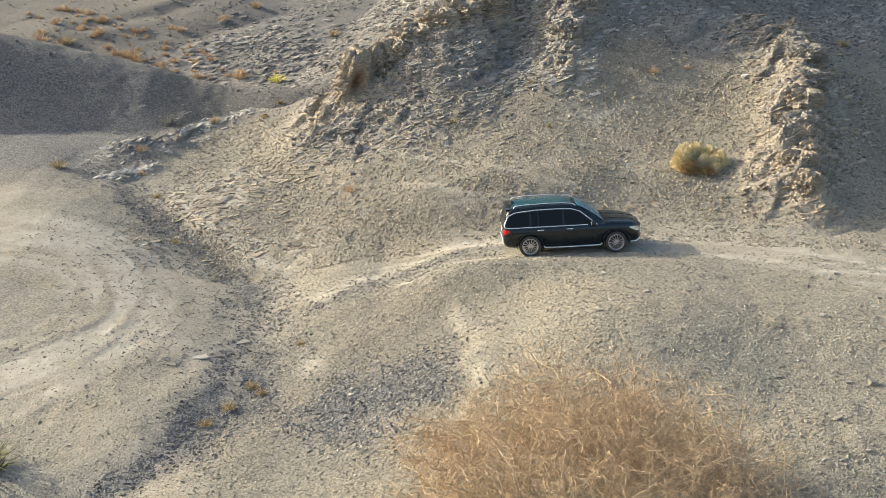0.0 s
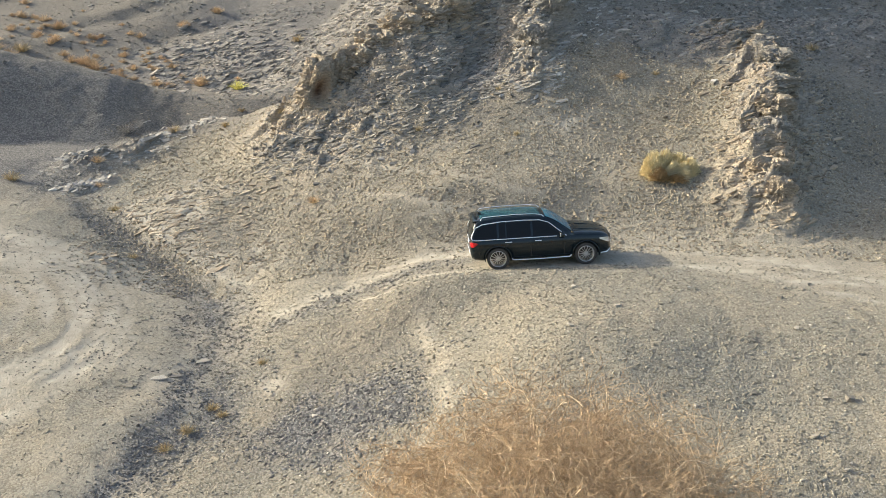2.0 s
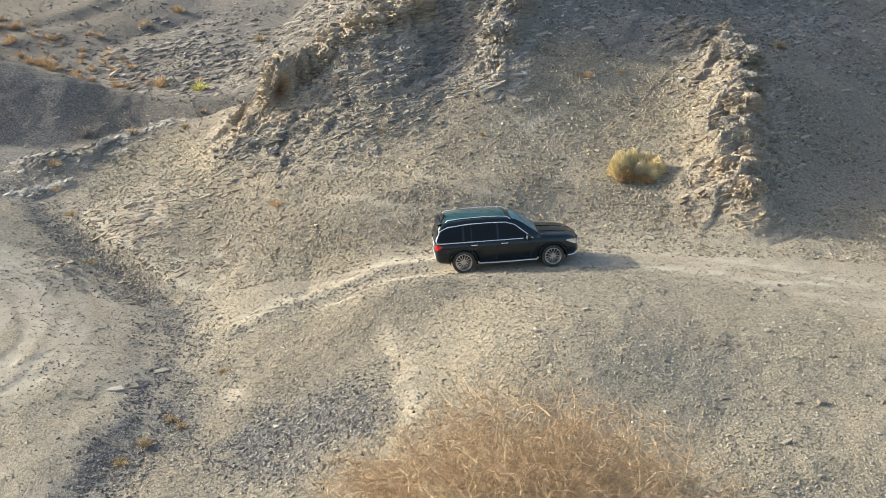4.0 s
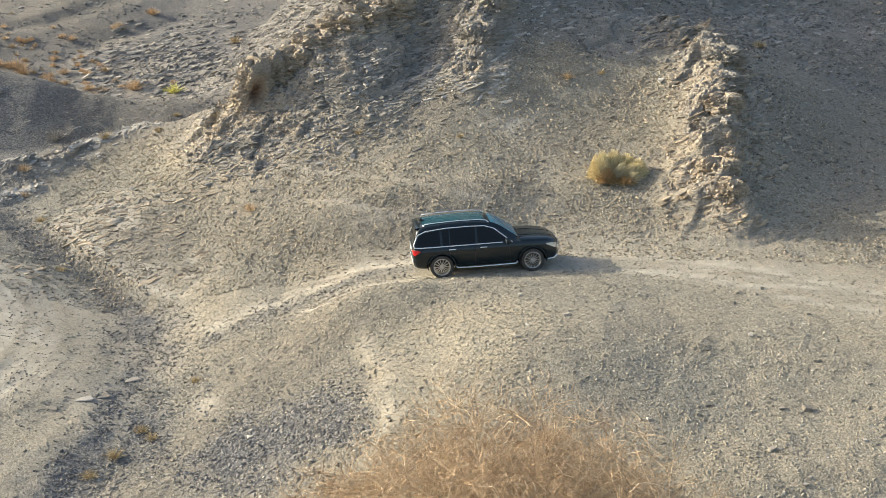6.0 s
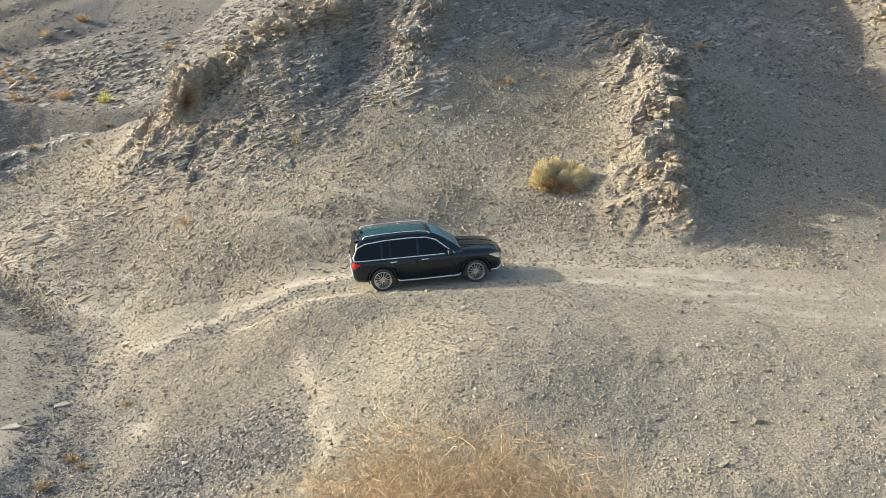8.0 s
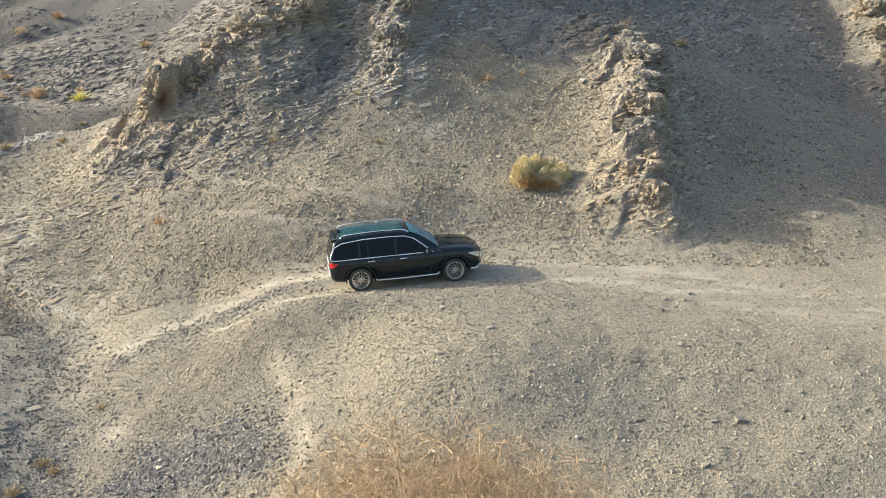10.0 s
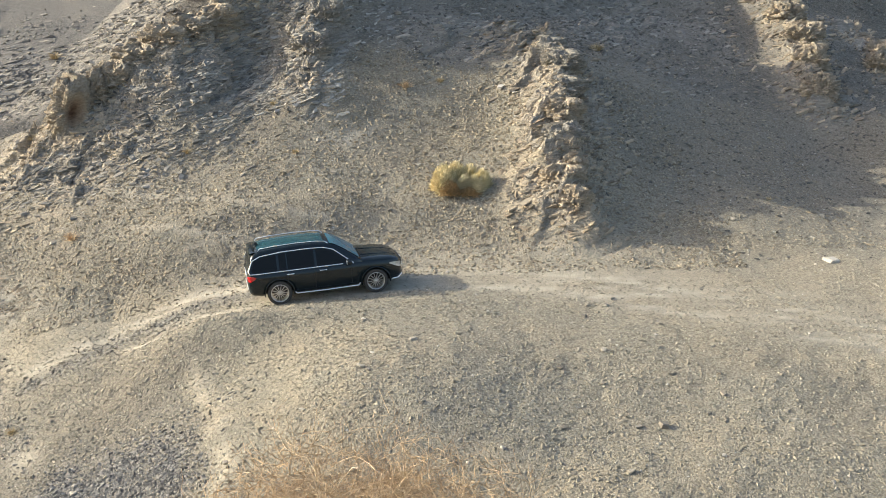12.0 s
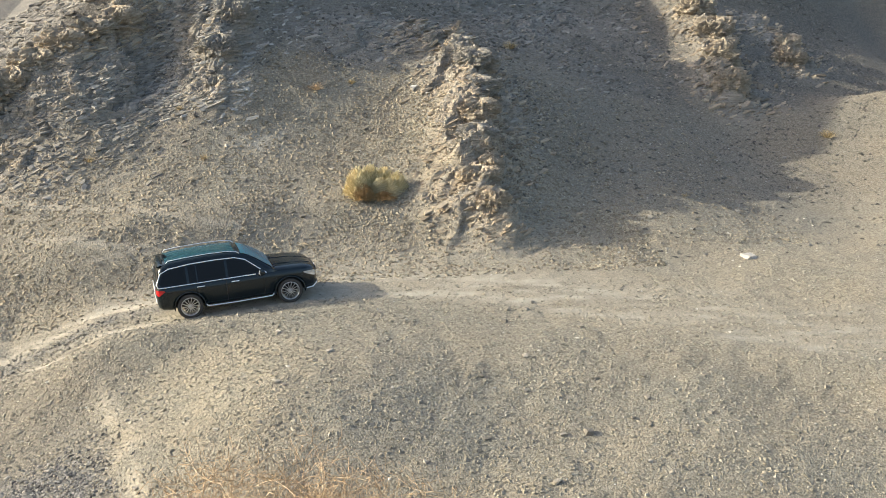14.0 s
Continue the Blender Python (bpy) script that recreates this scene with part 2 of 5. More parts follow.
def along(x, y, line):
    """Distance to a line of points, the signed side, and how far along it, 0 to 1."""
    best = np.full(np.shape(x), 1e9)
    side, part = np.zeros(np.shape(x)), np.zeros(np.shape(x))
    for i, ((ax, ay), (bx, by)) in enumerate(zip(line, line[1:])):
        dx, dy = bx - ax, by - ay
        f = np.clip(((x - ax) * dx + (y - ay) * dy) / (dx * dx + dy * dy), 0, 1)
        d = np.hypot(x - ax - f * dx, y - ay - f * dy)
        near = d < best
        side = np.where(near, np.clip((dx * (y - ay) - dy * (x - ax)) / (math.hypot(dx, dy) * d + 1e-6), -1, 1), side)
        part = np.where(near, (i + f) / (len(line) - 1), part)
        best = np.where(near, d, best)
    return best, side, part


def lattice(ix, iy, seed):
    h = np.sin(ix * 127.1 + iy * 311.7 + seed * 74.7) * 43758.5453
    return h - np.floor(h)


def value_noise(x, y, seed=0):
    ix, iy = np.floor(x), np.floor(y)
    fx, fy = x - ix, y - iy
    fx, fy = fx * fx * (3 - 2 * fx), fy * fy * (3 - 2 * fy)
    a, b = lattice(ix, iy, seed), lattice(ix + 1, iy, seed)
    c, d = lattice(ix, iy + 1, seed), lattice(ix + 1, iy + 1, seed)
    return (a + (b - a) * fx) * (1 - fy) + (c + (d - c) * fx) * fy - 0.5


def turbulence(x, y, octaves, seed=0, gain=0.5, ridged=False):
    total, size = np.zeros(np.shape(x)), 1.0
    for k in range(octaves):
        ca, sa = math.cos(0.7 * k), math.sin(0.7 * k)
        n = value_noise((x * ca - y * sa) * 2 ** k + 17.3 * k, (x * sa + y * ca) * 2 ** k - 9.1 * k, seed + k)
        total = total + size * ((0.5 - 2 * np.abs(n)) if ridged else n)
        size *= gain
    return total


def facets(x, y, size, seed, stretch=1.7, angle=0.5):
    """Broken faces: cells with a height and a tilt of their own, longer along the strike."""
    ca, sa = math.cos(angle), math.sin(angle)
    u, v = (x * ca + y * sa) / (size * stretch), (y * ca - x * sa) / size
    iu, iv = np.floor(u), np.floor(v)
    best, value = np.full(np.shape(u), 1e9), np.zeros(np.shape(u))
    for du in (-1, 0, 1):
        for dv in (-1, 0, 1):
            cu, cv = iu + du, iv + dv
            pu, pv = cu + 0.1 + 0.8 * lattice(cu, cv, seed), cv + 0.1 + 0.8 * lattice(cu, cv, seed + 1)
            d = (u - pu) ** 2 + (v - pv) ** 2
            near = d < best
            face = lattice(cu, cv, seed + 2) - 0.5 + 0.55 * (u - pu) + 1.3 * (lattice(cu, cv, seed + 3) - 0.5) * (u - pu) + 1.3 * (lattice(cu, cv, seed + 4) - 0.5) * (v - pv)
            value = np.where(near, face, value)
            best = np.where(near, d, best)
    return value


def bell(d, w):
    return np.exp(-(d / w) ** 2)


def ridge(d, side, left, right):
    """A ridge's cross-section with a width of its own on either side."""
    return bell(d, (left + right) / 2 + (left - right) / 2 * side)


def zones(x, y):
    """How much of each kind of ground there is: rock, grey scree, dark gravel, pale dust; the last three also paint
    light and shade.
    """
    wob = turbulence(x * 0.5, y * 0.5, 4, 3)
    wob2 = turbulence(x * 1.7, y * 1.7, 3, 8)
    crest, side, _ = along(x, y, CREST)
    rib, rib_side, _ = along(x, y, RIB)
    mid, _, _ = along(x, y, MIDROCK)
    right, _, _ = along(x, y, RIGHT_ROCK)
    rock = np.maximum.reduce([bell(crest, 1.9) * 1.2, bell(rib, 1.5) * 1.3, bell(mid, 1.3) * 1.1, bell(right, 1.5) * 1.2, bell(along(x, y, FAR_CRAG)[0], 1.3) * 1.2,
                              bell(np.hypot((x + 10.5) * 0.7, y - 16.7), 2.8) * 0.95, bell(np.hypot((x + 6.2) * 0.5, (y - 19.2) * 0.6), 1.5) * 0.85, bell(np.hypot((x - 4) * 0.3, (y - 22.3) * 0.6), 1.5) * 0.55,
                              bell(np.hypot(x + 16.8, (y - 12.0) * 0.9), 2.6) * 0.2,
                              bell(along(x, y, [(-23.6, 17.2), (-22.2, 18.1), (-20.4, 20.6), (-18.8, 21.4)])[0], 0.9) * 1.5,
                              bell(along(x, y, [(-23.2, 14.4), (-21.8, 15.4)])[0], 0.5) * 1.5,
                              bell(np.hypot((x + 15.5) * 0.3, (y - 34.5) * 0.5), 3.0) * 0.85, bell(np.hypot(x - 12, (y - 30) * 0.8), 5.5) * 0.75])
    rock = np.clip(1.15 * rock * (0.8 + 1.2 * wob + 0.7 * wob2), 0, 1)
    # grey scree, plus painted shade on the upper slope and right-hand hollow
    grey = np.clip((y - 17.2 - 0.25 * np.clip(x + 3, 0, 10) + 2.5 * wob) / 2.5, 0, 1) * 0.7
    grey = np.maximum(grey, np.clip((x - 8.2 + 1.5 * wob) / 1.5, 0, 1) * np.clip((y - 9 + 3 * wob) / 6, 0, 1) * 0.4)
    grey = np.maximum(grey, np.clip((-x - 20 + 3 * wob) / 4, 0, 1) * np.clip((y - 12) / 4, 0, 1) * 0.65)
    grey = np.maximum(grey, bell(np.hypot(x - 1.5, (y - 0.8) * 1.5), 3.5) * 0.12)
    # grey on the sun-facing flanks, darkening the colour where sunlight falls too strongly
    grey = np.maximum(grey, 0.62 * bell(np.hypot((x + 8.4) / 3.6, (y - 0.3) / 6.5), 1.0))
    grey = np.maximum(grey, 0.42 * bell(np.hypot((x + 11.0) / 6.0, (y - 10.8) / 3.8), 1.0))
    # shade of the mound and the ground below it, painted as dark scree
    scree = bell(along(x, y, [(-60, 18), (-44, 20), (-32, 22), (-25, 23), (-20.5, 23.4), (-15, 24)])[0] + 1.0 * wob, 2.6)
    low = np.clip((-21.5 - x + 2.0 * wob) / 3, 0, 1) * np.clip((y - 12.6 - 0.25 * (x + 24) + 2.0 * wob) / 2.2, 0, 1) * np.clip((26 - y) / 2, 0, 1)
    wash, _, wp = along(x, y, WASH)
    wide = np.interp(wp * (len(WASH) - 1), np.arange(len(WASH)), WASH_WIDTH)
    dark = np.clip(1.5 - (wash + 0.8 * wob) / wide * 1.2, 0, 1) * np.clip(0.50 + 0.7 * turbulence(x * 1.3, y * 0.7, 3, 27), 0.1, 0.9)
    dark = np.maximum(dark, bell(np.hypot((x + 8.2) * 0.75, (y + 3.4) * 0.85 - 0.25 * (x + 8.2)) + 0.9 * wob, 1.5) * 1.45)
    dark = np.maximum(dark, 0.85 * bell(along(x, y, [(-13.8, 0.2), (-13.5, -2.5), (-13.9, -4.6), (-14.0, -6.2), (-15, -8)])[0] + 0.5 * wob, 0.5))
    dark = np.maximum(dark, 0.7 * bell(along(x, y, [(-12.5, 0.9), (-12.45, -1.5), (-12.7, -3.4)])[0] + 0.5 * wob, 0.4))
    dark = np.maximum(dark, 0.75 * bell(along(x, y, [(-20.6, 11.4), (-17.4, 9.2), (-15.2, 7.2)])[0] + 0.5 * wob, 0.45))
    dark = np.maximum(dark, 0.62 * bell(along(x, y, [(-11.5, 3.0), (-8.8, 4.4), (-6.6, 5.8), (-4.8, 6.1)])[0] + 0.4 * wob, 0.62))
    dark = np.clip(dark * (1.0 + 0.9 * wob2), 0, 1)
    bank, bank_side, bank_part = along(x, y, BANK)
    dark = dark * (1 - np.clip(1.5 * bank_side, 0, 1) * bell(bank, 2.2))
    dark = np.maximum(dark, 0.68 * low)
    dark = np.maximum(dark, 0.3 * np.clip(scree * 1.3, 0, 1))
    # the valley's right bank, darkened in colour to dim its strong sunlight
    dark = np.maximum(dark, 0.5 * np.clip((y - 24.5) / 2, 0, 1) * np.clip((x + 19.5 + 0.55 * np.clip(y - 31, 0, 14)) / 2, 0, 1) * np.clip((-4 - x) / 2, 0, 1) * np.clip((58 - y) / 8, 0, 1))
    track, tside, _ = along(x, y, TRACK)
    ruts = np.maximum(bell(track - 0.95, 0.62) * 0.75, 0.8 * bell(track, 0.25)) * np.clip((x + 1.5) / 2.5, 0, 1)
    for rut in RUTS:
        ruts = np.maximum(ruts, 0.95 * bell(along(x, y + 0.4 * wob, rut)[0], 0.62))
    streak = turbulence(x * 0.35 + y * 0.15, y * 2.6, 3, 21)
    dust = np.where(y > -30, 1.0, 0.0) * ruts * (0.75 + 1.3 * streak)
    dust = dust * np.clip((x + 13.5) / 1.5, 0, 1)
    # dust along the track, spread wider uphill to lighten the shaded cut slope
    dust = np.maximum(dust, np.clip(0.42 + 0.5 * streak, 0.1, 0.7) * bell(track, 2.6 + 0.9 * tside) * np.clip((x + 4.5) / 3, 0.25, 1) * np.clip(x + 12.8, 0, 1))
    ring = np.hypot(x + 23.6, (y - 1.7) * 0.9)
    basin = np.clip((-12.2 - x + 1.2 * wob) / 1.5, 0, 1) * np.clip((10.5 - y - 0.35 * (x + 20) + wob) / 2, 0, 1)
    arcs = turbulence(ring * 1.9 + 0.25 * wob, np.arctan2(y - 1.7, x + 23.6) * 1.4, 4, 37, 0.65)
    band = bell(ring - 5.2, 2.2)
    dust = np.maximum(dust, basin * np.clip(0.18 + 0.45 * band + (0.25 + 1.05 * band) * arcs + 0.5 * wob - 0.4 * bell(ring, 2.6), 0, 0.95))
    dark = np.maximum(dark, basin * np.clip(0.55 * bell(ring, 3.0) + 0.5 * arcs * bell(ring - 3.5, 2.5), 0, 0.5))
    dust = np.maximum(dust, 0.9 * bell(np.hypot((x + 19.8) * 0.6, (y - 8.6) * 1.4) + 0.4 * wob, 0.6))
    dust = np.maximum(dust, 0.9 * bell(np.hypot(x + 10.7, (y + 1.0) * 0.8), 0.45))
    notch, nside, _ = along(x, y, NOTCH)
    dust = np.maximum(dust, bell(notch - 0.15 * nside, 0.34) * 0.4 * np.clip((y + 6.2) / 2, 0, 1) * np.clip(0.8 + 2 * wob2, 0.2, 1))
    dust = np.maximum(dust, 0.95 * bell(np.hypot(x + 17.6, (y - 12.6) * 0.9), 1.7) * np.clip(0.6 + 3 * wob2, 0, 1))
    dust = np.maximum(dust, 0.8 * bell(np.hypot(x + 13.6, y - 8.2), 1.3) * np.clip(0.5 + 3 * wob2, 0, 1))
    dust = np.maximum(dust, 0.85 * bell(np.hypot((x + 1.5) * 0.7, y - 15.0) + 0.6 * wob, 0.8))
    for path in PATHS:
        dust = np.maximum(dust, 0.45 * bell(along(x, y + 0.3 * wob, path)[0], 0.2))
    dust = np.clip(dust * (1.0 + 0.5 * wob2) * (1 - 0.8 * dark), 0, 1)
    dust = np.maximum(dust, np.clip(1.2 * ridge(bank, bank_side, 0.85, 0.2) * np.sin(np.clip(bank_part, 0.02, 0.98) * math.pi) ** 0.4 * (0.8 + 1.5 * wob2), 0, 1))
    # shade of the hollow beside the crest, painted grey; sunlit rocks left clear
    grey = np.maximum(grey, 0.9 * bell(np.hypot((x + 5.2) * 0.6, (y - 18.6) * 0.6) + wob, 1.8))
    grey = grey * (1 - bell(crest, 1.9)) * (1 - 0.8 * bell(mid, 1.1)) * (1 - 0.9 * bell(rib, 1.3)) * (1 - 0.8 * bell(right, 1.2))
    return rock, grey, dark, dust


def height(x, y, detail=True):
    x, y = np.asarray(x, float), np.asarray(y, float)
    z = -1.755 + 0.05104 * np.clip(x, -60, 60) + 0.12582 * np.clip(y, -30, 90)
    for lx, ly, radius, h in SLOPES + HOLLOWS + KNOLLS:
        z = z + h * np.exp(-((x - lx) ** 2 + (y - ly) ** 2) / radius ** 2)
    if not detail:
        return z
    rock, grey, dark, dust = zones(x, y)
    rock = rock * np.clip((31 - y) / 3, 0.2, 1)
    # the hill: a sharp crest, a hollow beside it, rock ribs, and a summit above them
    crest, side, part = along(x, y, CREST)
    z = z - 0.75 * bell(np.hypot((x + 4.8 + 0.25 * (y - 19.5)) / 1.5, (y - 19.8) / 2.4), 1.0)
    z = z + np.interp(part * (len(CREST) - 1), np.arange(len(CREST)), CREST_RISE) * (0.45 * ridge(crest, side, 1.0, 1.6) + 0.6 * np.exp(-crest / (0.95 - 0.15 * side))) + 0.6 * bell(np.hypot(x + 8.6, (y - 17.6) * 0.9), 2.0)
    top = y - np.interp(x, [-9, -6, -3, 1, 5, 9, 14, 20, 28, 40], [21, 21.2, 21.8, 23.0, 24.8, 27.5, 31.5, 33.5, 33, 36])
    climb = 0.62 * np.log1p(np.exp(np.clip(1.6 * top, -20, 22))) / 1.6 * np.clip((x + 9) / 3, 0, 1)
    z = z + 7.0 * (1 - np.exp(-climb / 7.0))
    z = z - 0.36 * np.clip(x - 23.2, 0, 12) * np.clip((y - 20.5) / 3, 0, 1)
    rib, rib_side, rib_part = along(x, y, RIB)
    knob = rib_part * 5.3 + 0.15 * np.sin(3 * x)
    knob = knob - np.floor(knob)
    knob = knob * np.clip((1 - knob) / 0.12, 0, 1)
    z = z + (0.74 - 0.34 * np.clip(1 - rib_part / 0.4, 0, 1) + 0.6 * knob) * ridge(rib, rib_side, 0.7, 1.6)
    z = z - 0.5 * bell(np.hypot((x - 10.5 - 0.35 * (y - 12)) / 2.6, (y - 13) / 5), 1.0)
    mid, mid_side, mid_part = along(x, y, MIDROCK)
    z = z + (1.7 - 1.0 * mid_part) * ridge(mid, mid_side, 1.3, 1.7)
    right, right_side, _ = along(x, y, RIGHT_ROCK)
    z = z + 0.75 * ridge(right, right_side, 0.6, 1.3)
    # the valley behind the hill, with a mound in it painted darker for its shade
    brink, brink_side, _ = along(x + 0.5 * turbulence(x * 0.8, y * 0.8, 2, 93), y, BRINK)
    mound, mound_side, mound_part = along(x, y, MOUND)
    valley = -1.9 + 0.115 * np.clip(y - 21, -30, 70) + 0.62 * np.clip(x + 18.3 - 0.12 * (y - 30), 0, 30) * np.clip((y - 25) / 4, 0, 1) + 0.07 * np.clip(-23 - x, 0, 40)
    valley = valley + np.interp(mound_part * (len(MOUND) - 1), np.arange(len(MOUND)), MOUND_RISE) * ridge(mound, mound_side, 2.2, 3.3)
    fall = np.clip(brink * np.sign(brink_side) / 2.0, 0, 1)
    z = z + (valley - z) * fall * fall * (3 - 2 * fall)
    z = z - 0.3 * bell(along(x, y, GULLY)[0], 1.0) + 0.4 * bell(along(x + 1.2, y + 1.6, GULLY)[0], 2.4)
    z = z - 0.2 * bell(along(x, y, GULLY_2)[0], 0.9)
    z = z + 0.25 * bell(np.hypot(x + 16.8, (y - 12.6) * 0.9), 2.2)
    bank, bank_side, bank_part = along(x + 0.3 * turbulence(x * 0.9, y * 0.9, 2, 91), y, BANK)
    z = z + np.sin(np.clip(bank_part, 0.02, 0.98) * math.pi) ** 0.5 * (0.5 * ridge(bank, bank_side, 2.0, 0.3))
    z = z + 0.4 * ridge(*along(x, y, [(-24, 16.8), (-22.2, 18.1), (-20.4, 20.6), (-18.6, 21.4)])[:2], 0.5, 1.4)
    z = z - 0.22 * bell(along(x, y, WASH)[0], 1.4)
    notch, nside, np_ = along(x + 0.35 * turbulence(x * 1.1, y * 1.1, 2, 71), y, NOTCH)
    fade = np.sin(np.clip(np_, 0, 1) * math.pi) ** 0.6
    z = z + 0.075 * fade * bell(notch, 1.0) * np.tanh(nside * notch / 0.12)
    track, track_side, tp = along(x, y, TRACK)
    bed = np.interp(tp * (len(TRACK) - 1), np.arange(len(TRACK)), TRACK_Z) - 0.085 * track * track_side
    seat = np.clip((x + 12.5) / 3, 0, 1) * np.clip((26 - x) / 8, 0, 1)
    grip = np.where(track_side > 0, np.clip((5.4 - track) / 4.2, 0, 1), np.clip((3.4 - track) / 1.9, 0, 1))
    z = z + (bed - z) * grip * grip * (3 - 2 * grip) * seat
    brow, _, bp = along(x, y, BROW)
    z = z + 0.40 * bell(brow, 1.1) * np.sin(np.clip(bp * 0.9 + 0.1, 0, 1) * math.pi) ** 1.8
    on_track = bell(track, 1.6)
    z = z - 0.05 * bell(track - 0.95, 0.30) * np.clip(x + 1, 0, 1)
    for rut in RUTS:
        z = z - 0.035 * bell(along(x, y, rut)[0], 0.4)
    rough = 1.0 - 0.8 * np.maximum(on_track, dust)
    z = z + rough * (0.16 * turbulence(x * 0.3, y * 0.3, 2, 1) + 0.05 * turbulence(x * 2.1, y * 2.1, 3, 5))
    # crags: ledges of dipping beds, broken here and there
    z = z + rock * (0.18 * turbulence(x * 0.9, y * 0.9, 5, 11, 0.6, True) + 0.34 * facets(x, y, 1.1, 31) - 0.05)
    bed_at = z - 0.22 * x - 0.12 * y + 0.35 * turbulence(x * 0.5, y * 0.5, 3, 61)
    for period, much in ((0.46, 0.35), (0.2, 0.45)):
        u = bed_at / period
        layer = np.floor(u)
        step = u - layer
        tread = np.clip((step - 0.55) / 0.3, 0, 1)
        chance = 0.55 + 1.6 * value_noise(layer * 3.7 + 0.5 * x / period ** 0.5, y * 0.5 / period ** 0.5, 83)
        z = z + much * rock * period * (tread - step) * np.clip(chance * 1.5, 0, 1.25)
    return z


def stretched(lo, hi, step, far, growth_below, growth_above):
    """Ordinates with an even step from lo to hi, and ever wider ones out to far on both sides."""
    inner = list(np.arange(lo, hi + step / 2, step))

    def outwards(growth):
        out, s = [0.0], step
        while out[-1] < far:
            s *= growth
            out.append(out[-1] + s)
        return out[1:]

    return np.array([lo - d for d in reversed(outwards(growth_below))] + inner + [inner[-1] + d for d in outwards(growth_above)])


def mesh_object(name, verts, faces, mat, smooth=False):
    me = bpy.data.meshes.new(name)
    verts, faces = np.asarray(verts, np.float32), np.asarray(faces, np.int32)
    me.vertices.add(len(verts))
    me.vertices.foreach_set("co", verts.ravel())
    n = faces.shape[1]
    me.loops.add(faces.size)
    me.loops.foreach_set("vertex_index", faces.ravel())
    me.polygons.add(len(faces))
    me.polygons.foreach_set("loop_start", np.arange(0, faces.size, n, dtype=np.int32))
    me.update(calc_edges=True)
    me.polygons.foreach_set("use_smooth", np.full(len(faces), smooth))
    me.materials.append(mat)
    return new(name, me)


GX = stretched(-26, 25, 0.115, 900, 1.04, 1.06)
GY = stretched(-9.5, 26, 0.115, 900, 1.12, 1.035)
gx, gy = np.meshgrid(GX, GY)
gz = height(gx, gy)
index = np.arange(gx.size).reshape(gx.shape)
quads = np.stack([index[:-1, :-1], index[:-1, 1:], index[1:, 1:], index[1:, :-1]], -1).reshape(-1, 4)
ground = tagged(mesh_object("ground", np.stack([gx, gy, gz], -1).reshape(-1, 3), quads, GROUND, True),
                "stony beige desert slopes with dusty wheel tracks, grey scree and painted shade", "ground", kind="structure")
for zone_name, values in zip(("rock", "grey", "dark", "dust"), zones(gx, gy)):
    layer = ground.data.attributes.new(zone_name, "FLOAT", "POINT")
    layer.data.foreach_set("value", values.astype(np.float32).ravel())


def ground_at(x, y):
    """The height of the ground's mesh at a place."""
    i = np.clip(np.searchsorted(GX, x) - 1, 0, len(GX) - 2)
    j = np.clip(np.searchsorted(GY, y) - 1, 0, len(GY) - 2)
    fx, fy = (x - GX[i]) / (GX[i + 1] - GX[i]), (y - GY[j]) / (GY[j + 1] - GY[j])
    return (gz[j, i] * (1 - fx) + gz[j, i + 1] * fx) * (1 - fy) + (gz[j + 1, i] * (1 - fx) + gz[j + 1, i + 1] * fx) * fy


# ---- helpers for things ----
def thing(name, m, label, category, group=""):
    ob = new(name)
    ob.matrix_world = m
    return tagged(ob, label, category, group)


def part(name, bm, mat, parent, label="", smooth=True):
    me = bpy.data.meshes.new(name)
    bm.normal_update()
    bm.to_mesh(me)
    bm.free()
    for p in me.polygons:
        p.use_smooth = smooth
    me.materials.append(mat)
    ob = new(name, me)
    ob.parent = parent
    return tagged(ob, label)


def tube_mesh(paths, sides=3):
    """Tubes along paths: arrays of points with radii, as vertices and quads."""
    verts, faces, base = [], [], 0
    for points, radii in paths:
        n = len(points)
        way = np.gradient(points, axis=0)
        way /= np.linalg.norm(way, axis=1)[:, None] + 1e-9
        a = np.cross(way, (0.31, 0.17, 0.93))
        a /= np.linalg.norm(a, axis=1)[:, None] + 1e-9
        b = np.cross(way, a)
        for k in range(sides):
            ang = 2 * math.pi * k / sides
            verts.append(points + (a * math.cos(ang) + b * math.sin(ang)) * np.asarray(radii)[:, None])
        i = np.arange(n - 1)
        for k in range(sides):
            k2 = (k + 1) % sides
            faces.append(np.stack([base + k * n + i, base + k2 * n + i, base + k2 * n + i + 1, base + k * n + i + 1], -1))
        base += n * sides
    return np.concatenate(verts), np.concatenate(faces)


def part_arrays(name, verts, faces, mat, parent, label="", smooth=False):
    ob = mesh_object(name, verts, faces, mat, smooth)
    ob.parent = parent
    return tagged(ob, label)


PEBBLE = np.array([(1, -0.4, 0), (0.1, 1, 0), (-1, -0.5, 0), (0, 0, 1)], float)
PEBBLE_FACES = np.array([(0, 1, 3), (1, 2, 3), (2, 0, 3)])


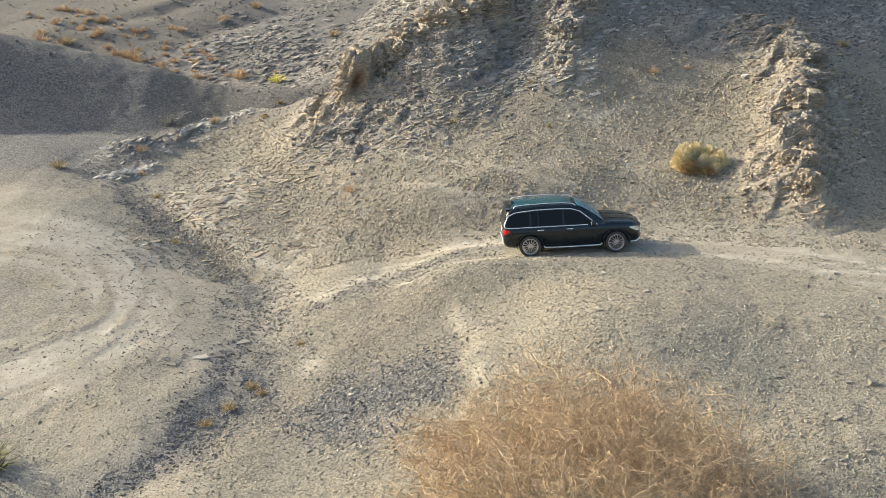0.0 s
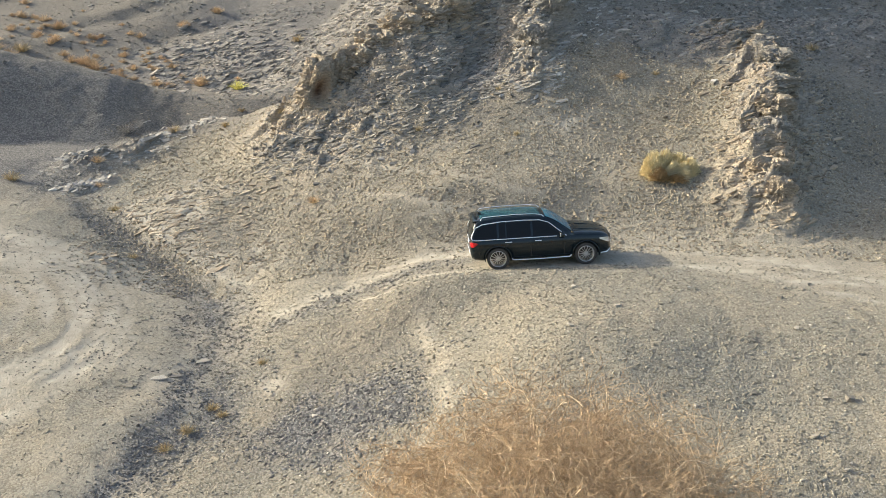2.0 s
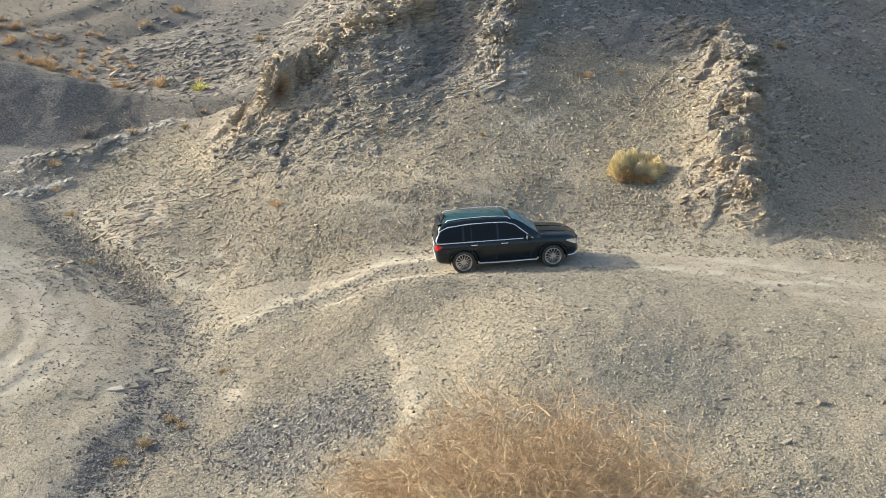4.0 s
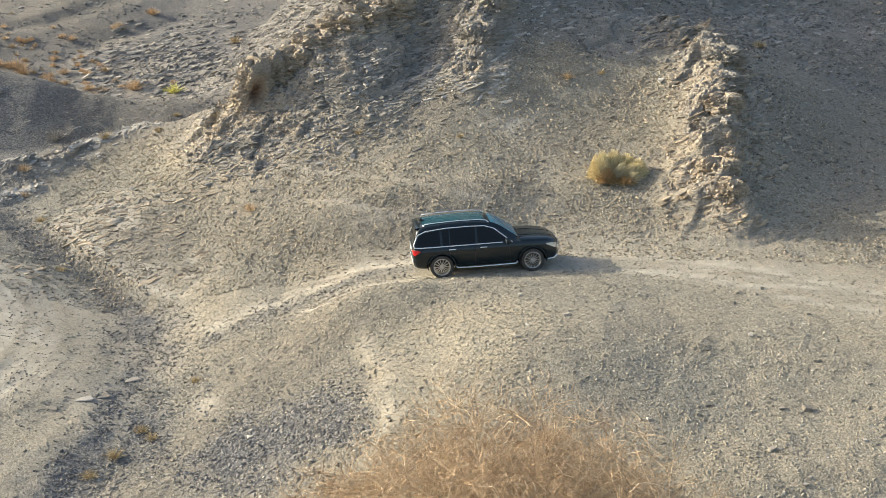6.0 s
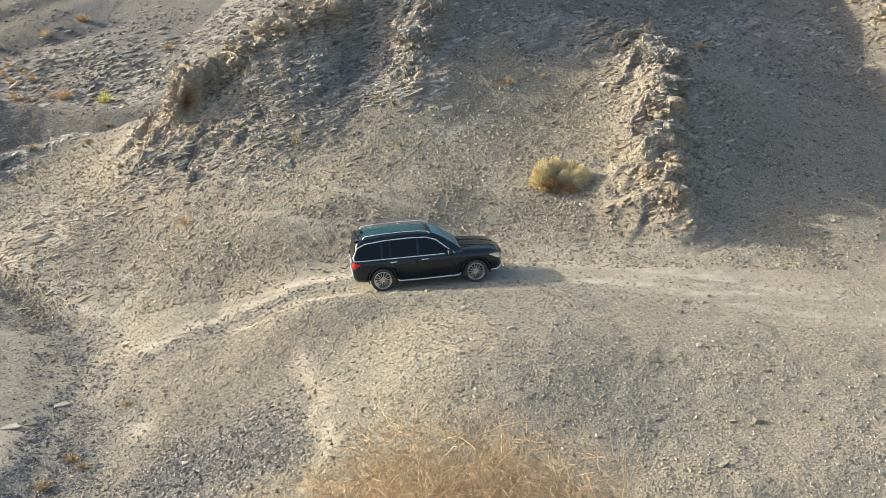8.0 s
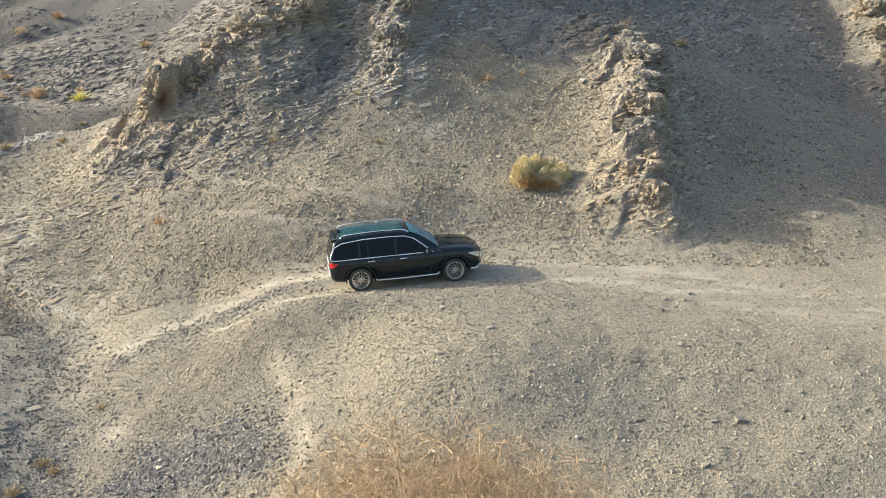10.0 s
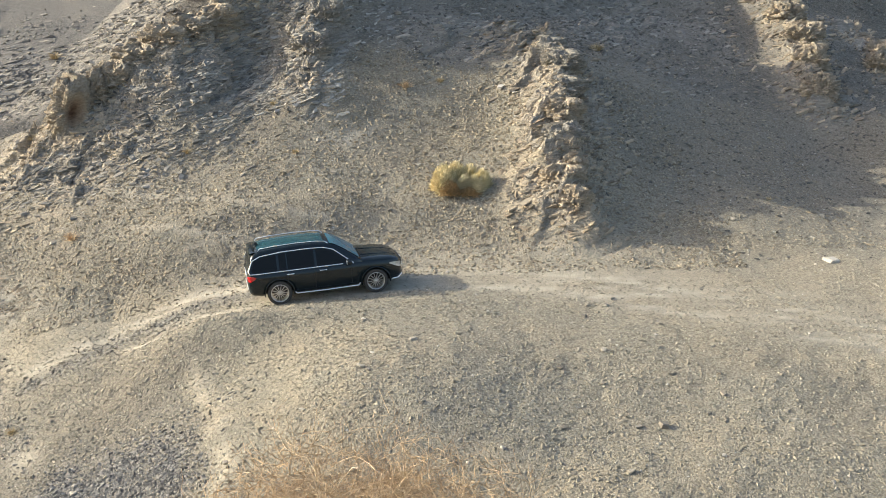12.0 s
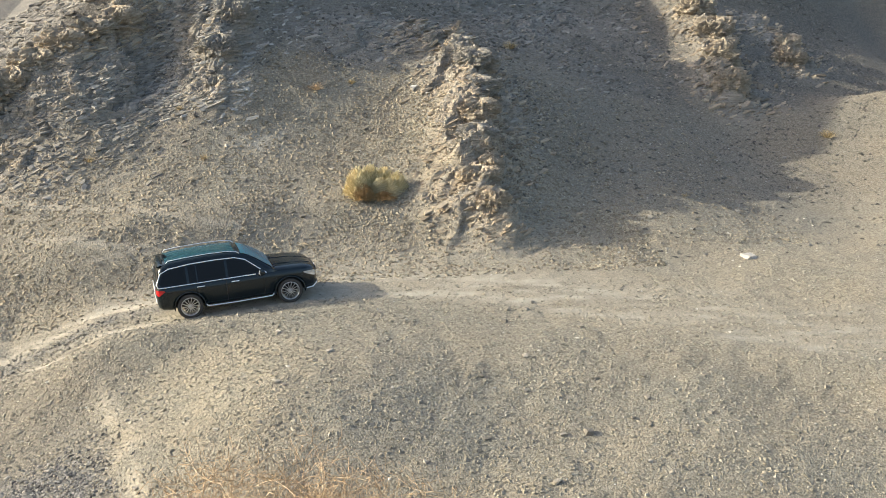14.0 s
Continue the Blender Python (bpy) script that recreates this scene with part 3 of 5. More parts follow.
def scatter(name, places, sizes, mat, rng, label):
    """Many small angular stones, half sunk in the ground, as one mesh."""
    n = len(places)
    v = np.repeat(PEBBLE[None], n, 0) * (1 + rng.uniform(-0.35, 0.35, (n, 4, 3)))
    v[:, 3, :2] += rng.uniform(-0.45, 0.45, (n, 2))
    v *= np.stack([rng.uniform(0.8, 1.6, n), rng.uniform(0.6, 1.0, n), rng.uniform(0.2, 0.42, n)], -1)[:, None]
    a = rng.uniform(0, 6.28, n)
    ca, sa = np.cos(a)[:, None], np.sin(a)[:, None]
    v = np.stack([v[..., 0] * ca - v[..., 1] * sa, v[..., 0] * sa + v[..., 1] * ca, v[..., 2]], -1) * sizes[:, None, None]
    v[:, :3, 2] -= 0.3 * sizes[:, None]
    v += places[:, None]
    f = (PEBBLE_FACES[None] + 4 * np.arange(n)[:, None, None]).reshape(-1, 3)
    return tagged(mesh_object(name, v.reshape(-1, 3), f, mat), label, "gravel", kind="stuff")


def hull_block(rng, size, dip=None):
    """One angular block as a convex hull: vertices and triangles."""
    bm = bmesh.new()
    for sx in (-1, 1):
        for sy in (-1, 1):
            for sz in (-1, 1):
                p = Vector((sx, sy, sz)) * 0.5
                p += Vector(rng.uniform(-0.28, 0.28, 3))
                bm.verts.new((p.x * size[0], p.y * size[1], p.z * size[2]))
    for _ in range(5):
        p = rng.uniform(-0.62, 0.62, 3)
        bm.verts.new((p[0] * size[0], p[1] * size[1], p[2] * size[2]))
    made = bmesh.ops.convex_hull(bm, input=bm.verts)
    bmesh.ops.delete(bm, geom=[g for g in made["geom_interior"] if isinstance(g, bmesh.types.BMVert)], context="VERTS")
    bm.verts.index_update()
    v = np.array([w.co for w in bm.verts])
    f = np.array([[w.index for w in face.verts] for face in bm.faces if len(face.verts) == 3])
    bm.free()
    return v, f


block_rng = np.random.default_rng(5)
BLOCKS = [hull_block(block_rng, (1.0, 0.62, 0.42)) for _ in range(24)]


def turn(a, b, c):
    return np.array(Euler((a, b, c)).to_matrix())


def boulder_mesh(rng, name):
    """A weathered angular boulder: the hull of a few corners, with chipped, rough faces."""
    bm = bmesh.new()
    for _ in range(15):
        p = rng.normal(0, 1, 3)
        p /= np.linalg.norm(p)
        bm.verts.new(p * rng.uniform(0.75, 1.1) * np.array((0.95, 0.65, 0.42)))
    made = bmesh.ops.convex_hull(bm, input=bm.verts)
    bmesh.ops.delete(bm, geom=[g for g in made["geom_interior"] if isinstance(g, bmesh.types.BMVert)], context="VERTS")
    for chip in (0.07,):
        bmesh.ops.subdivide_edges(bm, edges=bm.edges[:], cuts=1, use_grid_fill=True)
        for w in bm.verts:
            w.co += Vector(rng.normal(0, chip, 3) * np.array((1, 1, 0.7)))
    bmesh.ops.triangulate(bm, faces=bm.faces[:])
    me = bpy.data.meshes.new(name)
    bm.to_mesh(me)
    bm.free()
    return me


BOULDERS = {}


def boulder(kind, mat):
    """The shared mesh of one kind of boulder in one material."""
    if (kind, mat.name) not in BOULDERS:
        me = boulder_mesh(np.random.default_rng(300 + kind), "boulder")
        me.materials.append(mat)
        BOULDERS[kind, mat.name] = me
    return BOULDERS[kind, mat.name]


def bedrock(root, box_at, step):
    """The bare rock of an outcrop: a fine sheet of broken, bedded faces that rises out of the ground."""
    x, y = np.meshgrid(np.arange(box_at[0], box_at[1], step), np.arange(box_at[2], box_at[3], step))
    kinds = zones(x, y)
    edge = np.minimum.reduce([x - box_at[0], box_at[1] - x, y - box_at[2], box_at[3] - y])
    bare = np.clip(kinds[0] * 1.8 - 0.3, 0, 1) * np.clip(edge / 0.8, 0, 1)
    beds = height(x, y) - 0.22 * x - 0.12 * y + 0.2 * turbulence(x * 0.8, y * 0.8, 3, 62)
    fine = 0.20 * facets(x, y, 0.8, 41, 2.2, 0.4) + 0.16 * facets(x, y, 0.34, 45, 2.4, 0.3) + 0.09 * facets(x, y, 0.15, 49, 1.8, 0.8)
    for period in (0.36, 0.17, 0.08):
        u = beds / period
        layer = np.floor(u)
        chance = np.clip(0.6 + 2.4 * value_noise(layer * 3.7 + 0.9 * x, y * 0.9, 85), 0, 1.3)
        fine = fine + period * (np.clip((u - layer - 0.6) / 0.25, 0, 1) - (u - layer)) * chance
    fine = fine * np.clip((35 - y) / 4, 0.6, 0.82)
    ground_z = np.stack([ground_at(x[k], y[k]) for k in range(len(x))])
    z = ground_z - 0.12 + bare * (0.20 + fine)
    number = np.arange(x.size).reshape(x.shape)
    f = np.stack([number[:-1, :-1], number[:-1, 1:], number[1:, 1:], number[1:, :-1]], -1).reshape(-1, 4)
    f = f[(bare.ravel()[f] > 0.02).any(1)]
    used, f = np.unique(f, return_inverse=True)
    v = np.stack([x, y, z], -1).reshape(-1, 3)[used] - np.array(root.matrix_world.translation)
    ob = part_arrays("bedrock", v, f.reshape(-1, 4), GROUND, root, "bare bedded rock with broken faces")
    for zone_name, values in zip(("rock", "grey", "dark", "dust"), kinds):
        values = np.clip(values * 1.6, 0, 1) if zone_name == "rock" else values
        ob.data.attributes.new(zone_name, "FLOAT", "POINT").data.foreach_set("value", values.ravel()[used].astype(np.float32))


def outcrop(name, line, spread, count, sizes, mat, seed, label, strike=0.6, dip=0.5, lift=0.1, bare=None):
    """A rocky outcrop: weathered bedded boulders that jut from the ground along a line, with rubble between."""
    rng = np.random.default_rng(seed)
    line = np.array(line, float)
    cut = np.r_[0, np.cumsum(np.hypot(*np.diff(line, axis=0).T))]
    root = thing(name, pose(line[0, 0], line[0, 1], float(ground_at(line[0, 0], line[0, 1]))), label, "rock outcrop", "rock outcrops")
    back = np.array(root.matrix_world.translation)
    if bare:
        bedrock(root, bare[:4], bare[4])
    verts, faces, base = [], [], 0
    for k in range(int(count * 2.0)):
        s = rng.uniform(0, cut[-1])
        x, y = np.interp(s, cut, line[:, 0]), np.interp(s, cut, line[:, 1])
        x, y = x + rng.normal(0, spread * 0.5), y + rng.normal(0, spread * 0.5)
        z = float(ground_at(x, y))
        if k < count * 0.22:
            size = sizes[0] * (sizes[1] * 0.55 / sizes[0]) ** (rng.random() ** 1.6)
            ob = new("boulder", boulder(int(rng.integers(7)), mat[0]))
            ob.parent = root
            turned = Euler((dip * 0.4 + rng.normal(0, 0.14), -0.2 + rng.normal(0, 0.14), strike * 0.5 + rng.normal(0, 0.45)))
            ob.matrix_local = Matrix.LocRotScale(Vector((x, y, z + lift * size * rng.uniform(-2.0, 0.6))) - Vector(back), turned,
                                                 (size * rng.uniform(0.9, 1.9), size * rng.uniform(0.7, 1.2), size * rng.uniform(0.3, 0.6)))
        else:
            size = sizes[0] * 0.5 * 5.0 ** (rng.random() ** 1.5)
            v, f = BLOCKS[rng.integers(len(BLOCKS))]
            r = turn(dip * 0.5 + rng.normal(0, 0.22), -0.2 + rng.normal(0, 0.22), strike + rng.normal(0, 0.7))
            verts.append(v * np.array((1.4, 1.2, 0.75)) * size @ r.T + np.array((x, y, z + 0.02 * size)) - back)
            faces.append(f + base)
            base += len(v)
    rubble = part_arrays("rubble", np.concatenate(verts), np.concatenate(faces), mat[1], root)
    tagged(rubble, "loose angular rubble between the boulders", kind="stuff")
    return root


# ---- rock outcrops ----
outcrop("rock_outcrop", CREST[:5], 1.5, 260, (0.12, 0.5), ROCK_TAN, 1, "craggy tan rock crest on top of the stony ridge", 0.7, 0.6, bare=(-15.0, -5.5, 13.0, 23.0, 0.048))
outcrop("rock_outcrop", [(-13.0, 15.6), (-10.5, 15.0), (-8.6, 15.8)], 2.2, 330, (0.10, 0.5), ROCK_GREY, 2, "broken grey rock face below the tan crest", 0.5, 0.5)
outcrop("rock_outcrop", [(-11.5, 18.0), (-8.5, 18.6), (-6, 20)], 1.8, 200, (0.10, 0.42), ROCK_GREY, 12, "grey bedded rock on the flank of the ridge", 0.5, 0.5)
outcrop("rock_outcrop", RIB[1:], 0.9, 300, (0.11, 0.55), ROCK_TAN, 3, "jagged tan rock rib running down the slope", 0.3, 0.7, bare=(4.6, 9.6, 8.4, 23.2, 0.048))
outcrop("rock_outcrop", MIDROCK, 1.2, 170, (0.11, 0.5), ROCK_GREY, 4, "pale grey rock rib high on the slope", 0.4, 0.6, bare=(-5.2, 0.6, 16.2, 26.5, 0.05))
outcrop("rock_outcrop", RIGHT_ROCK, 1.3, 150, (0.13, 0.6), ROCK_TAN, 5, "tan rock rib beside a shaded hollow", 0.3, 0.6, bare=(18.3, 24.6, 20, 35.7, 0.075))
outcrop("rock_outcrop", FAR_CRAG, 1.2, 60, (0.13, 0.5), ROCK_TAN, 6, "tan crags on the far shaded slope", 0.3, 0.6, bare=(23.1, 28.8, 24.1, 33.8, 0.08))
outcrop("rock_outcrop", [(9.5, 27), (14, 31)], 3.0, 60, (0.12, 0.45), ROCK_GREY, 14, "dark broken ledges on the upper slope", 0.3, 0.5, bare=(6.8, 18.5, 24.0, 37.0, 0.085))
outcrop("rock_outcrop", [(-23.7, 17.0), (-22.2, 18.1), (-20.4, 20.6), (-18.8, 21.4)], 0.6, 130, (0.16, 0.75), ROCK_PALE, 7, "low grey bedded ledge at the foot of the dark slope", 0.75, 0.35, bare=(-24.8, -18.4, 15.4, 22.4, 0.045))
outcrop("rock_outcrop", [(-23.2, 14.4), (-21.8, 15.4)], 0.4, 44, (0.13, 0.55), ROCK_PALE, 8, "small grey ledge beside the dry wash", 0.75, 0.35)
outcrop("rock_outcrop", [(-19.0, 12.0), (-17.2, 10.6), (-14.2, 8.8)], 1.7, 110, (0.06, 0.22), ROCK_TAN, 9, "crumbling pale rock knoll above the dry wash", 0.7, 0.4)
outcrop("rock_outcrop", [(-18.2, 14.2), (-15.5, 13.0)], 1.5, 70, (0.06, 0.22), ROCK_GREY, 10, "weathered rock on top of the pale knoll", 0.7, 0.4)
for seed, (x, y, n) in enumerate([(-14.9, 28.5, 90), (-19.9, 34.9, 90), (-13.4, 30.8, 70), (-23.1, 38.5, 50), (-15.7, 41.0, 60), (-19.6, 46.0, 60), (-27.1, 36.7, 30), (-29.9, 44.8, 40), (-11.2, 29.5, 50), (-16.5, 33.5, 50), (-17, 37.5, 40), (-23.9, 33.7, 40), (-9.6, 28, 40)]):
    outcrop("rock_outcrop", [(x - 2.2, y - 0.8), (x + 2.2, y + 0.8)], 2.4, n * 1.3, (0.11, 0.5), ROCK_GREY, 40 + seed, "grey bedded outcrop across the far valley slope", 0.35, 0.4, bare=(x - 4, x + 4, y - 3, y + 3, 0.08))


def rock_mass(x, y, z, size, seed, label, hollow=0.0, mat=BEDDED_TAN):
    """A weathered mass of bedded rock: harder beds stand proud of softer ones, and a hollow may be worn into its side."""
    rows, cols = 58, 72
    v_at, u_at = np.meshgrid(np.linspace(-0.98, 1.0, rows), np.linspace(0, 2 * math.pi, cols, endpoint=False), indexing="ij")
    flat = np.sqrt(1 - v_at ** 2) ** 0.6
    way = np.stack([flat * np.cos(u_at), flat * np.sin(u_at), v_at], -1)
    cx, cy = np.cos(u_at) * 1.6 + seed * 3.1, np.sin(u_at) * 1.6
    lump = 1 + 0.34 * turbulence(cx + 0.4 * v_at, cy + 1.3 * v_at, 3, seed)
    beds = size[2] * (v_at + 0.12 * np.cos(u_at - 0.6) + 0.10 * turbulence(cx, cy, 2, seed + 5))
    for period, much in ((0.34, 0.16), (0.13, 0.09)):
        layer = np.floor(beds / period)
        lump = lump + much * (lattice(layer, seed + 0 * layer, 7) - 0.5) * (1 + 1.2 * value_noise(cx * 2.5, cy * 2.5 + layer * 5.3, seed + 9))
    lump = lump + (0.5 if hollow else 1.0) * (0.24 * facets(u_at * 3.0 + seed, v_at * size[2] * 3.4, 0.8, seed + 12, 1.5, 0.2) + 0.17 * facets(u_at * 3.0 + seed, v_at * size[2] * 3.4, 0.33, seed + 17, 1.8, 0.1)) * flat + 0.06 * turbulence(cx * 6, cy * 6 + v_at * 9, 3, seed + 3, 0.7)
    worn = np.zeros_like(lump)
    if hollow:
        worn = bell(np.hypot((np.angle(np.exp(1j * (u_at + 1.15))) - 0.3 * v_at) / 0.58, (v_at - 0.02) / 0.62), 1.0)
        worn = np.clip(worn * 3.4 - 1.1, 0, 1)
        lump = lump * (1 - hollow * worn)
    p = way * lump[..., None] * np.array(size)
    p[..., 0] += 0.1 * v_at
    number = np.arange(rows * cols).reshape(rows, cols)
    after = np.roll(number, -1, 1)
    f = np.stack([number[:-1], after[:-1], after[1:], number[1:]], -1).reshape(-1, 4)
    ob = mesh_object("rock_mass", p.reshape(-1, 3), f, mat)
    ob.matrix_world = pose(x, y, z)
    ob.data.attributes.new("rust", "FLOAT", "POINT").data.foreach_set("value", worn.ravel().astype(np.float32))
    return tagged(ob, label, "rock", "rock outcrops")


rock_mass(-12.62, 17.95, 2.05, (0.80, 0.80, 1.30), 4, "tan rock pinnacle with a rust-brown hollow worn into it", 0.8)
for k, (x, y, lift, size) in enumerate([(-11.5, 18.75, -0.35, (0.75, 0.75, 0.9)), (-10.9, 19.2, -0.4, (0.85, 0.8, 0.8)), (-10.0, 19.75, -0.4, (1.0, 0.75, 0.65)), (-8.9, 20.2, -0.4, (1.0, 0.75, 0.6)), (-7.9, 20.7, -0.4, (1.0, 0.75, 0.65)), (-6.9, 21.3, -0.4, (0.9, 0.75, 0.7))]):
    rock_mass(x, y, float(ground_at(x, y)) + lift, size, 21 + k, "jutting tan bedded rock on the sharp crest")
for k, (x, y, lift, size) in enumerate([(6.55, 9.75, -0.1, (0.62, 0.55, 0.65)), (6.3, 10.9, -0.2, (0.75, 0.6, 0.6)), (6.9, 11.9, -0.15, (0.55, 0.5, 0.7)), (6.6, 13.2, -0.25, (0.8, 0.6, 0.6)), (7.0, 14.9, -0.25, (0.8, 0.65, 0.6)), (7.4, 16.6, -0.3, (0.85, 0.6, 0.55)), (7.6, 18.4, -0.3, (0.85, 0.7, 0.6)), (7.3, 20.4, -0.3, (0.8, 0.7, 0.55))]):
    small = (0.95 * size[0], 0.9 * size[1], 0.78 * size[2])
    rock_mass(x, y, float(ground_at(x, y)) + lift, small, 41 + k, "broken knob of bedded rock on the rib", 0.0, BEDDED_GREY if k in (3, 5, 6, 7) else BEDDED_TAN)
for k, (x, y, lift, size) in enumerate([(-3.0, 18.0, -0.4, (0.6, 0.6, 0.7)), (-2.8, 19.4, -0.4, (0.7, 0.7, 0.7)), (-2.2, 21.2, -0.4, (0.7, 0.7, 0.7)), (20.9, 23.0, -0.3, (0.8, 0.7, 0.7)), (21.3, 25.4, -0.3, (0.9, 0.8, 0.9)), (21.9, 28.0, -0.3, (1.0, 0.8, 0.9)), (22.0, 30.8, -0.3, (0.9, 0.9, 0.8)), (25.6, 26.8, -0.3, (0.9, 0.8, 0.8)), (26.3, 29.0, -0.3, (0.9, 0.8, 0.8))]):
    rock_mass(x, y, float(ground_at(x, y)) + lift, size, 61 + k, "weathered bedded rock jutting from the slope", 0.0, BEDDED_GREY if k < 3 else BEDDED_TAN)

# ---- gravel ----
gravel_rng = np.random.default_rng(11)


def gravel(name, box, count, median, mat, label, want, spread=0.42, most=0.10):
    x = gravel_rng.uniform(box[0], box[1], count * 4)
    y = gravel_rng.uniform(box[2], box[3], count * 4)
    rock, grey, dark, dust = zones(x, y)
    patch = np.clip(0.9 + 0.5 * turbulence(x * 0.7, y * 0.7, 3, 51), 0.4, 1.2)
    keep = np.where(gravel_rng.random(len(x)) < want(x, y, rock, grey, dark, dust) * patch)[0][:count]
    x, y = x[keep], y[keep]
    size = np.minimum(median * np.exp(gravel_rng.normal(0, spread, len(x))), most)
    z = ground_at(x, y) + size * 0.15
    return scatter(name, np.stack([x, y, z], -1), size, mat, gravel_rng, label)


def chips(box, count, low, high, mat, label, want):
    """Angular stones large enough to tell apart, each a small hull, strewn as one mesh."""
    rng = np.random.default_rng(int(abs(box[0] * 7 + box[2] * 13) + count))
    x, y = rng.uniform(box[0], box[1], count * 6), rng.uniform(box[2], box[3], count * 6)
    clump = np.clip(0.75 + 1.3 * turbulence(x * 0.6, y * 0.6, 4, 57), 0.1, 1.6)
    keep = np.where(rng.random(len(x)) < 0.6 * want(x, y, *zones(x, y)) * clump)[0][:count]
    x, y = x[keep], y[keep]
    size = 1.12 * low * (high / low) ** (rng.random(len(x)) ** 2.6)
    z, kind = ground_at(x, y), rng.integers(0, len(CHIPS), len(x))
    verts, faces, base = [], [], 0
    for k, (v, f) in enumerate(CHIPS):
        own = np.where(kind == k)[0]
        n = len(own)
        a, tip = rng.uniform(0, 6.283, n), rng.normal(0, 0.28, (n, 2))
        ca, sa = np.cos(a)[:, None], np.sin(a)[:, None]
        w = np.repeat(v[None], n, 0) * np.stack([rng.uniform(0.8, 1.5, n), rng.uniform(0.8, 1.2, n), rng.uniform(0.42, 0.85, n)], -1)[:, None]
        w = np.stack([w[..., 0] * ca - w[..., 1] * sa, w[..., 0] * sa + w[..., 1] * ca, w[..., 2]], -1)
        w[..., 2] += w[..., 0] * tip[:, :1] + w[..., 1] * tip[:, 1:] + 0.03
        verts.append((w * size[own][:, None, None] + np.stack([x, y, z], -1)[own][:, None]).reshape(-1, 3))
        faces.append((f[None] + base + len(v) * np.arange(n)[:, None, None]).reshape(-1, 3))
        base += n * len(v)
    return tagged(mesh_object("stones", np.concatenate(verts), np.concatenate(faces), mat), label, "stones", kind="stuff")


def chip_hull(rng):
    """A flat angular stone of seven corners."""
    bm = bmesh.new()
    for k in range(4):
        a = 1.571 * k + rng.uniform(-0.5, 0.5)
        bm.verts.new((0.75 * math.cos(a), 0.5 * math.sin(a), rng.uniform(-0.35, -0.2)))
    for k in range(3):
        a = 2.09 * k + rng.uniform(-0.6, 0.6)
        bm.verts.new((0.42 * math.cos(a), 0.34 * math.sin(a), rng.uniform(0.2, 0.42)))
    bmesh.ops.convex_hull(bm, input=bm.verts)
    bm.verts.index_update()
    v = np.array([w.co for w in bm.verts])
    f = np.array([[w.index for w in face.verts] for face in bm.faces if len(face.verts) == 3])
    bm.free()
    return v, f


CHIPS = [chip_hull(gravel_rng) for _ in range(14)]

def slabs(box, count, low, high, mat, label, want):
    """Broken slabs of bedded rock that lie along the bedding, as one mesh."""
    rng = np.random.default_rng(int(abs(box[0] * 11 + box[2] * 17) + count))
    x, y = rng.uniform(box[0], box[1], count * 5), rng.uniform(box[2], box[3], count * 5)
    keep = np.where(rng.random(len(x)) < want(x, y, *zones(x, y)) * np.clip(0.8 + 1.2 * turbulence(x * 0.9, y * 0.9, 3, 58), 0.05, 1.5))[0][:count]
    x, y = x[keep], y[keep]
    z = ground_at(x, y)
    verts, faces, base = [], [], 0
    for px, py, pz in zip(x, y, z):
        size = low * (high / low) ** (rng.random() ** 2.0)
        v, f = BLOCKS[rng.integers(len(BLOCKS))]
        r = turn(0.18 + rng.normal(0, 0.16), -0.22 + rng.normal(0, 0.16), 0.3 + rng.normal(0, 0.3))
        verts.append(v * (rng.uniform(1.1, 2.6) * size, rng.uniform(0.8, 1.4) * size, rng.uniform(0.6, 1.2) * size) @ r.T + (px, py, pz - 0.09 * size))
        faces.append(f + base)
        base += len(v)
    return tagged(mesh_object("rock_slabs", np.concatenate(verts), np.concatenate(faces), mat), label, "rock", kind="stuff")


slabs((-15, -5, 13.5, 23), 3400, 0.05, 0.22, ROCK_GREY[1], "grey broken slabs on the flank of the ridge", lambda x, y, r, g, k, d: r * np.where(along(x, y, CREST)[0] < 1.1, 0.3, 1.0))
slabs((-14.5, -5, 16, 24), 2250, 0.05, 0.23, ROCK_TAN[1], "tan broken slabs along the crest", lambda x, y, r, g, k, d: 2 * r * bell(along(x, y, CREST)[0], 0.9))
slabs((4, 10, 8.5, 23), 3600, 0.04, 0.23, ROCK_TAN[1], "tan broken slabs on the rock rib", lambda x, y, r, g, k, d: r)
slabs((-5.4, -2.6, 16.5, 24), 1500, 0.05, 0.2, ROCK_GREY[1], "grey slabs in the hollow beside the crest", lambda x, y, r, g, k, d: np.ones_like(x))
slabs((-5.2, 0.6, 16, 26), 1800, 0.05, 0.23, ROCK_PALE[1], "pale grey slabs on the upper rock rib", lambda x, y, r, g, k, d: r)
slabs((0, 19, 19, 34), 2700, 0.05, 0.25, ROCK_GREY[1], "dark broken ledges on the upper slope", lambda x, y, r, g, k, d: r)
slabs((18, 29, 20, 35), 2100, 0.06, 0.30, ROCK_TAN[1], "tan slabs on the crags beside the hollow", lambda x, y, r, g, k, d: r)
slabs((-26, -8, 26, 44), 3900, 0.07, 0.38, ROCK_GREY[1], "grey bedded slabs on the far valley slope", lambda x, y, r, g, k, d: r)
slabs((-21, -12.5, 7, 14), 900, 0.04, 0.22, ROCK_TAN[1], "crumbling tan slabs on the pale knoll", lambda x, y, r, g, k, d: r + 0.5 * d * (y > 8))
slabs((-25, -17, 13.5, 22.5), 1000, 0.04, 0.25, ROCK_PALE[1], "pale slabs on the ledges beside the dry wash", lambda x, y, r, g, k, d: r)
gravel("gravel", (-13, 17, -9, 9), 42000, 0.028, GRAVEL, "loose olive-grey gravel strewn over the mound", lambda x, y, r, g, k, d: 0.8 * (1 - 0.85 * d) * (1 - 0.85 * k), 0.42)
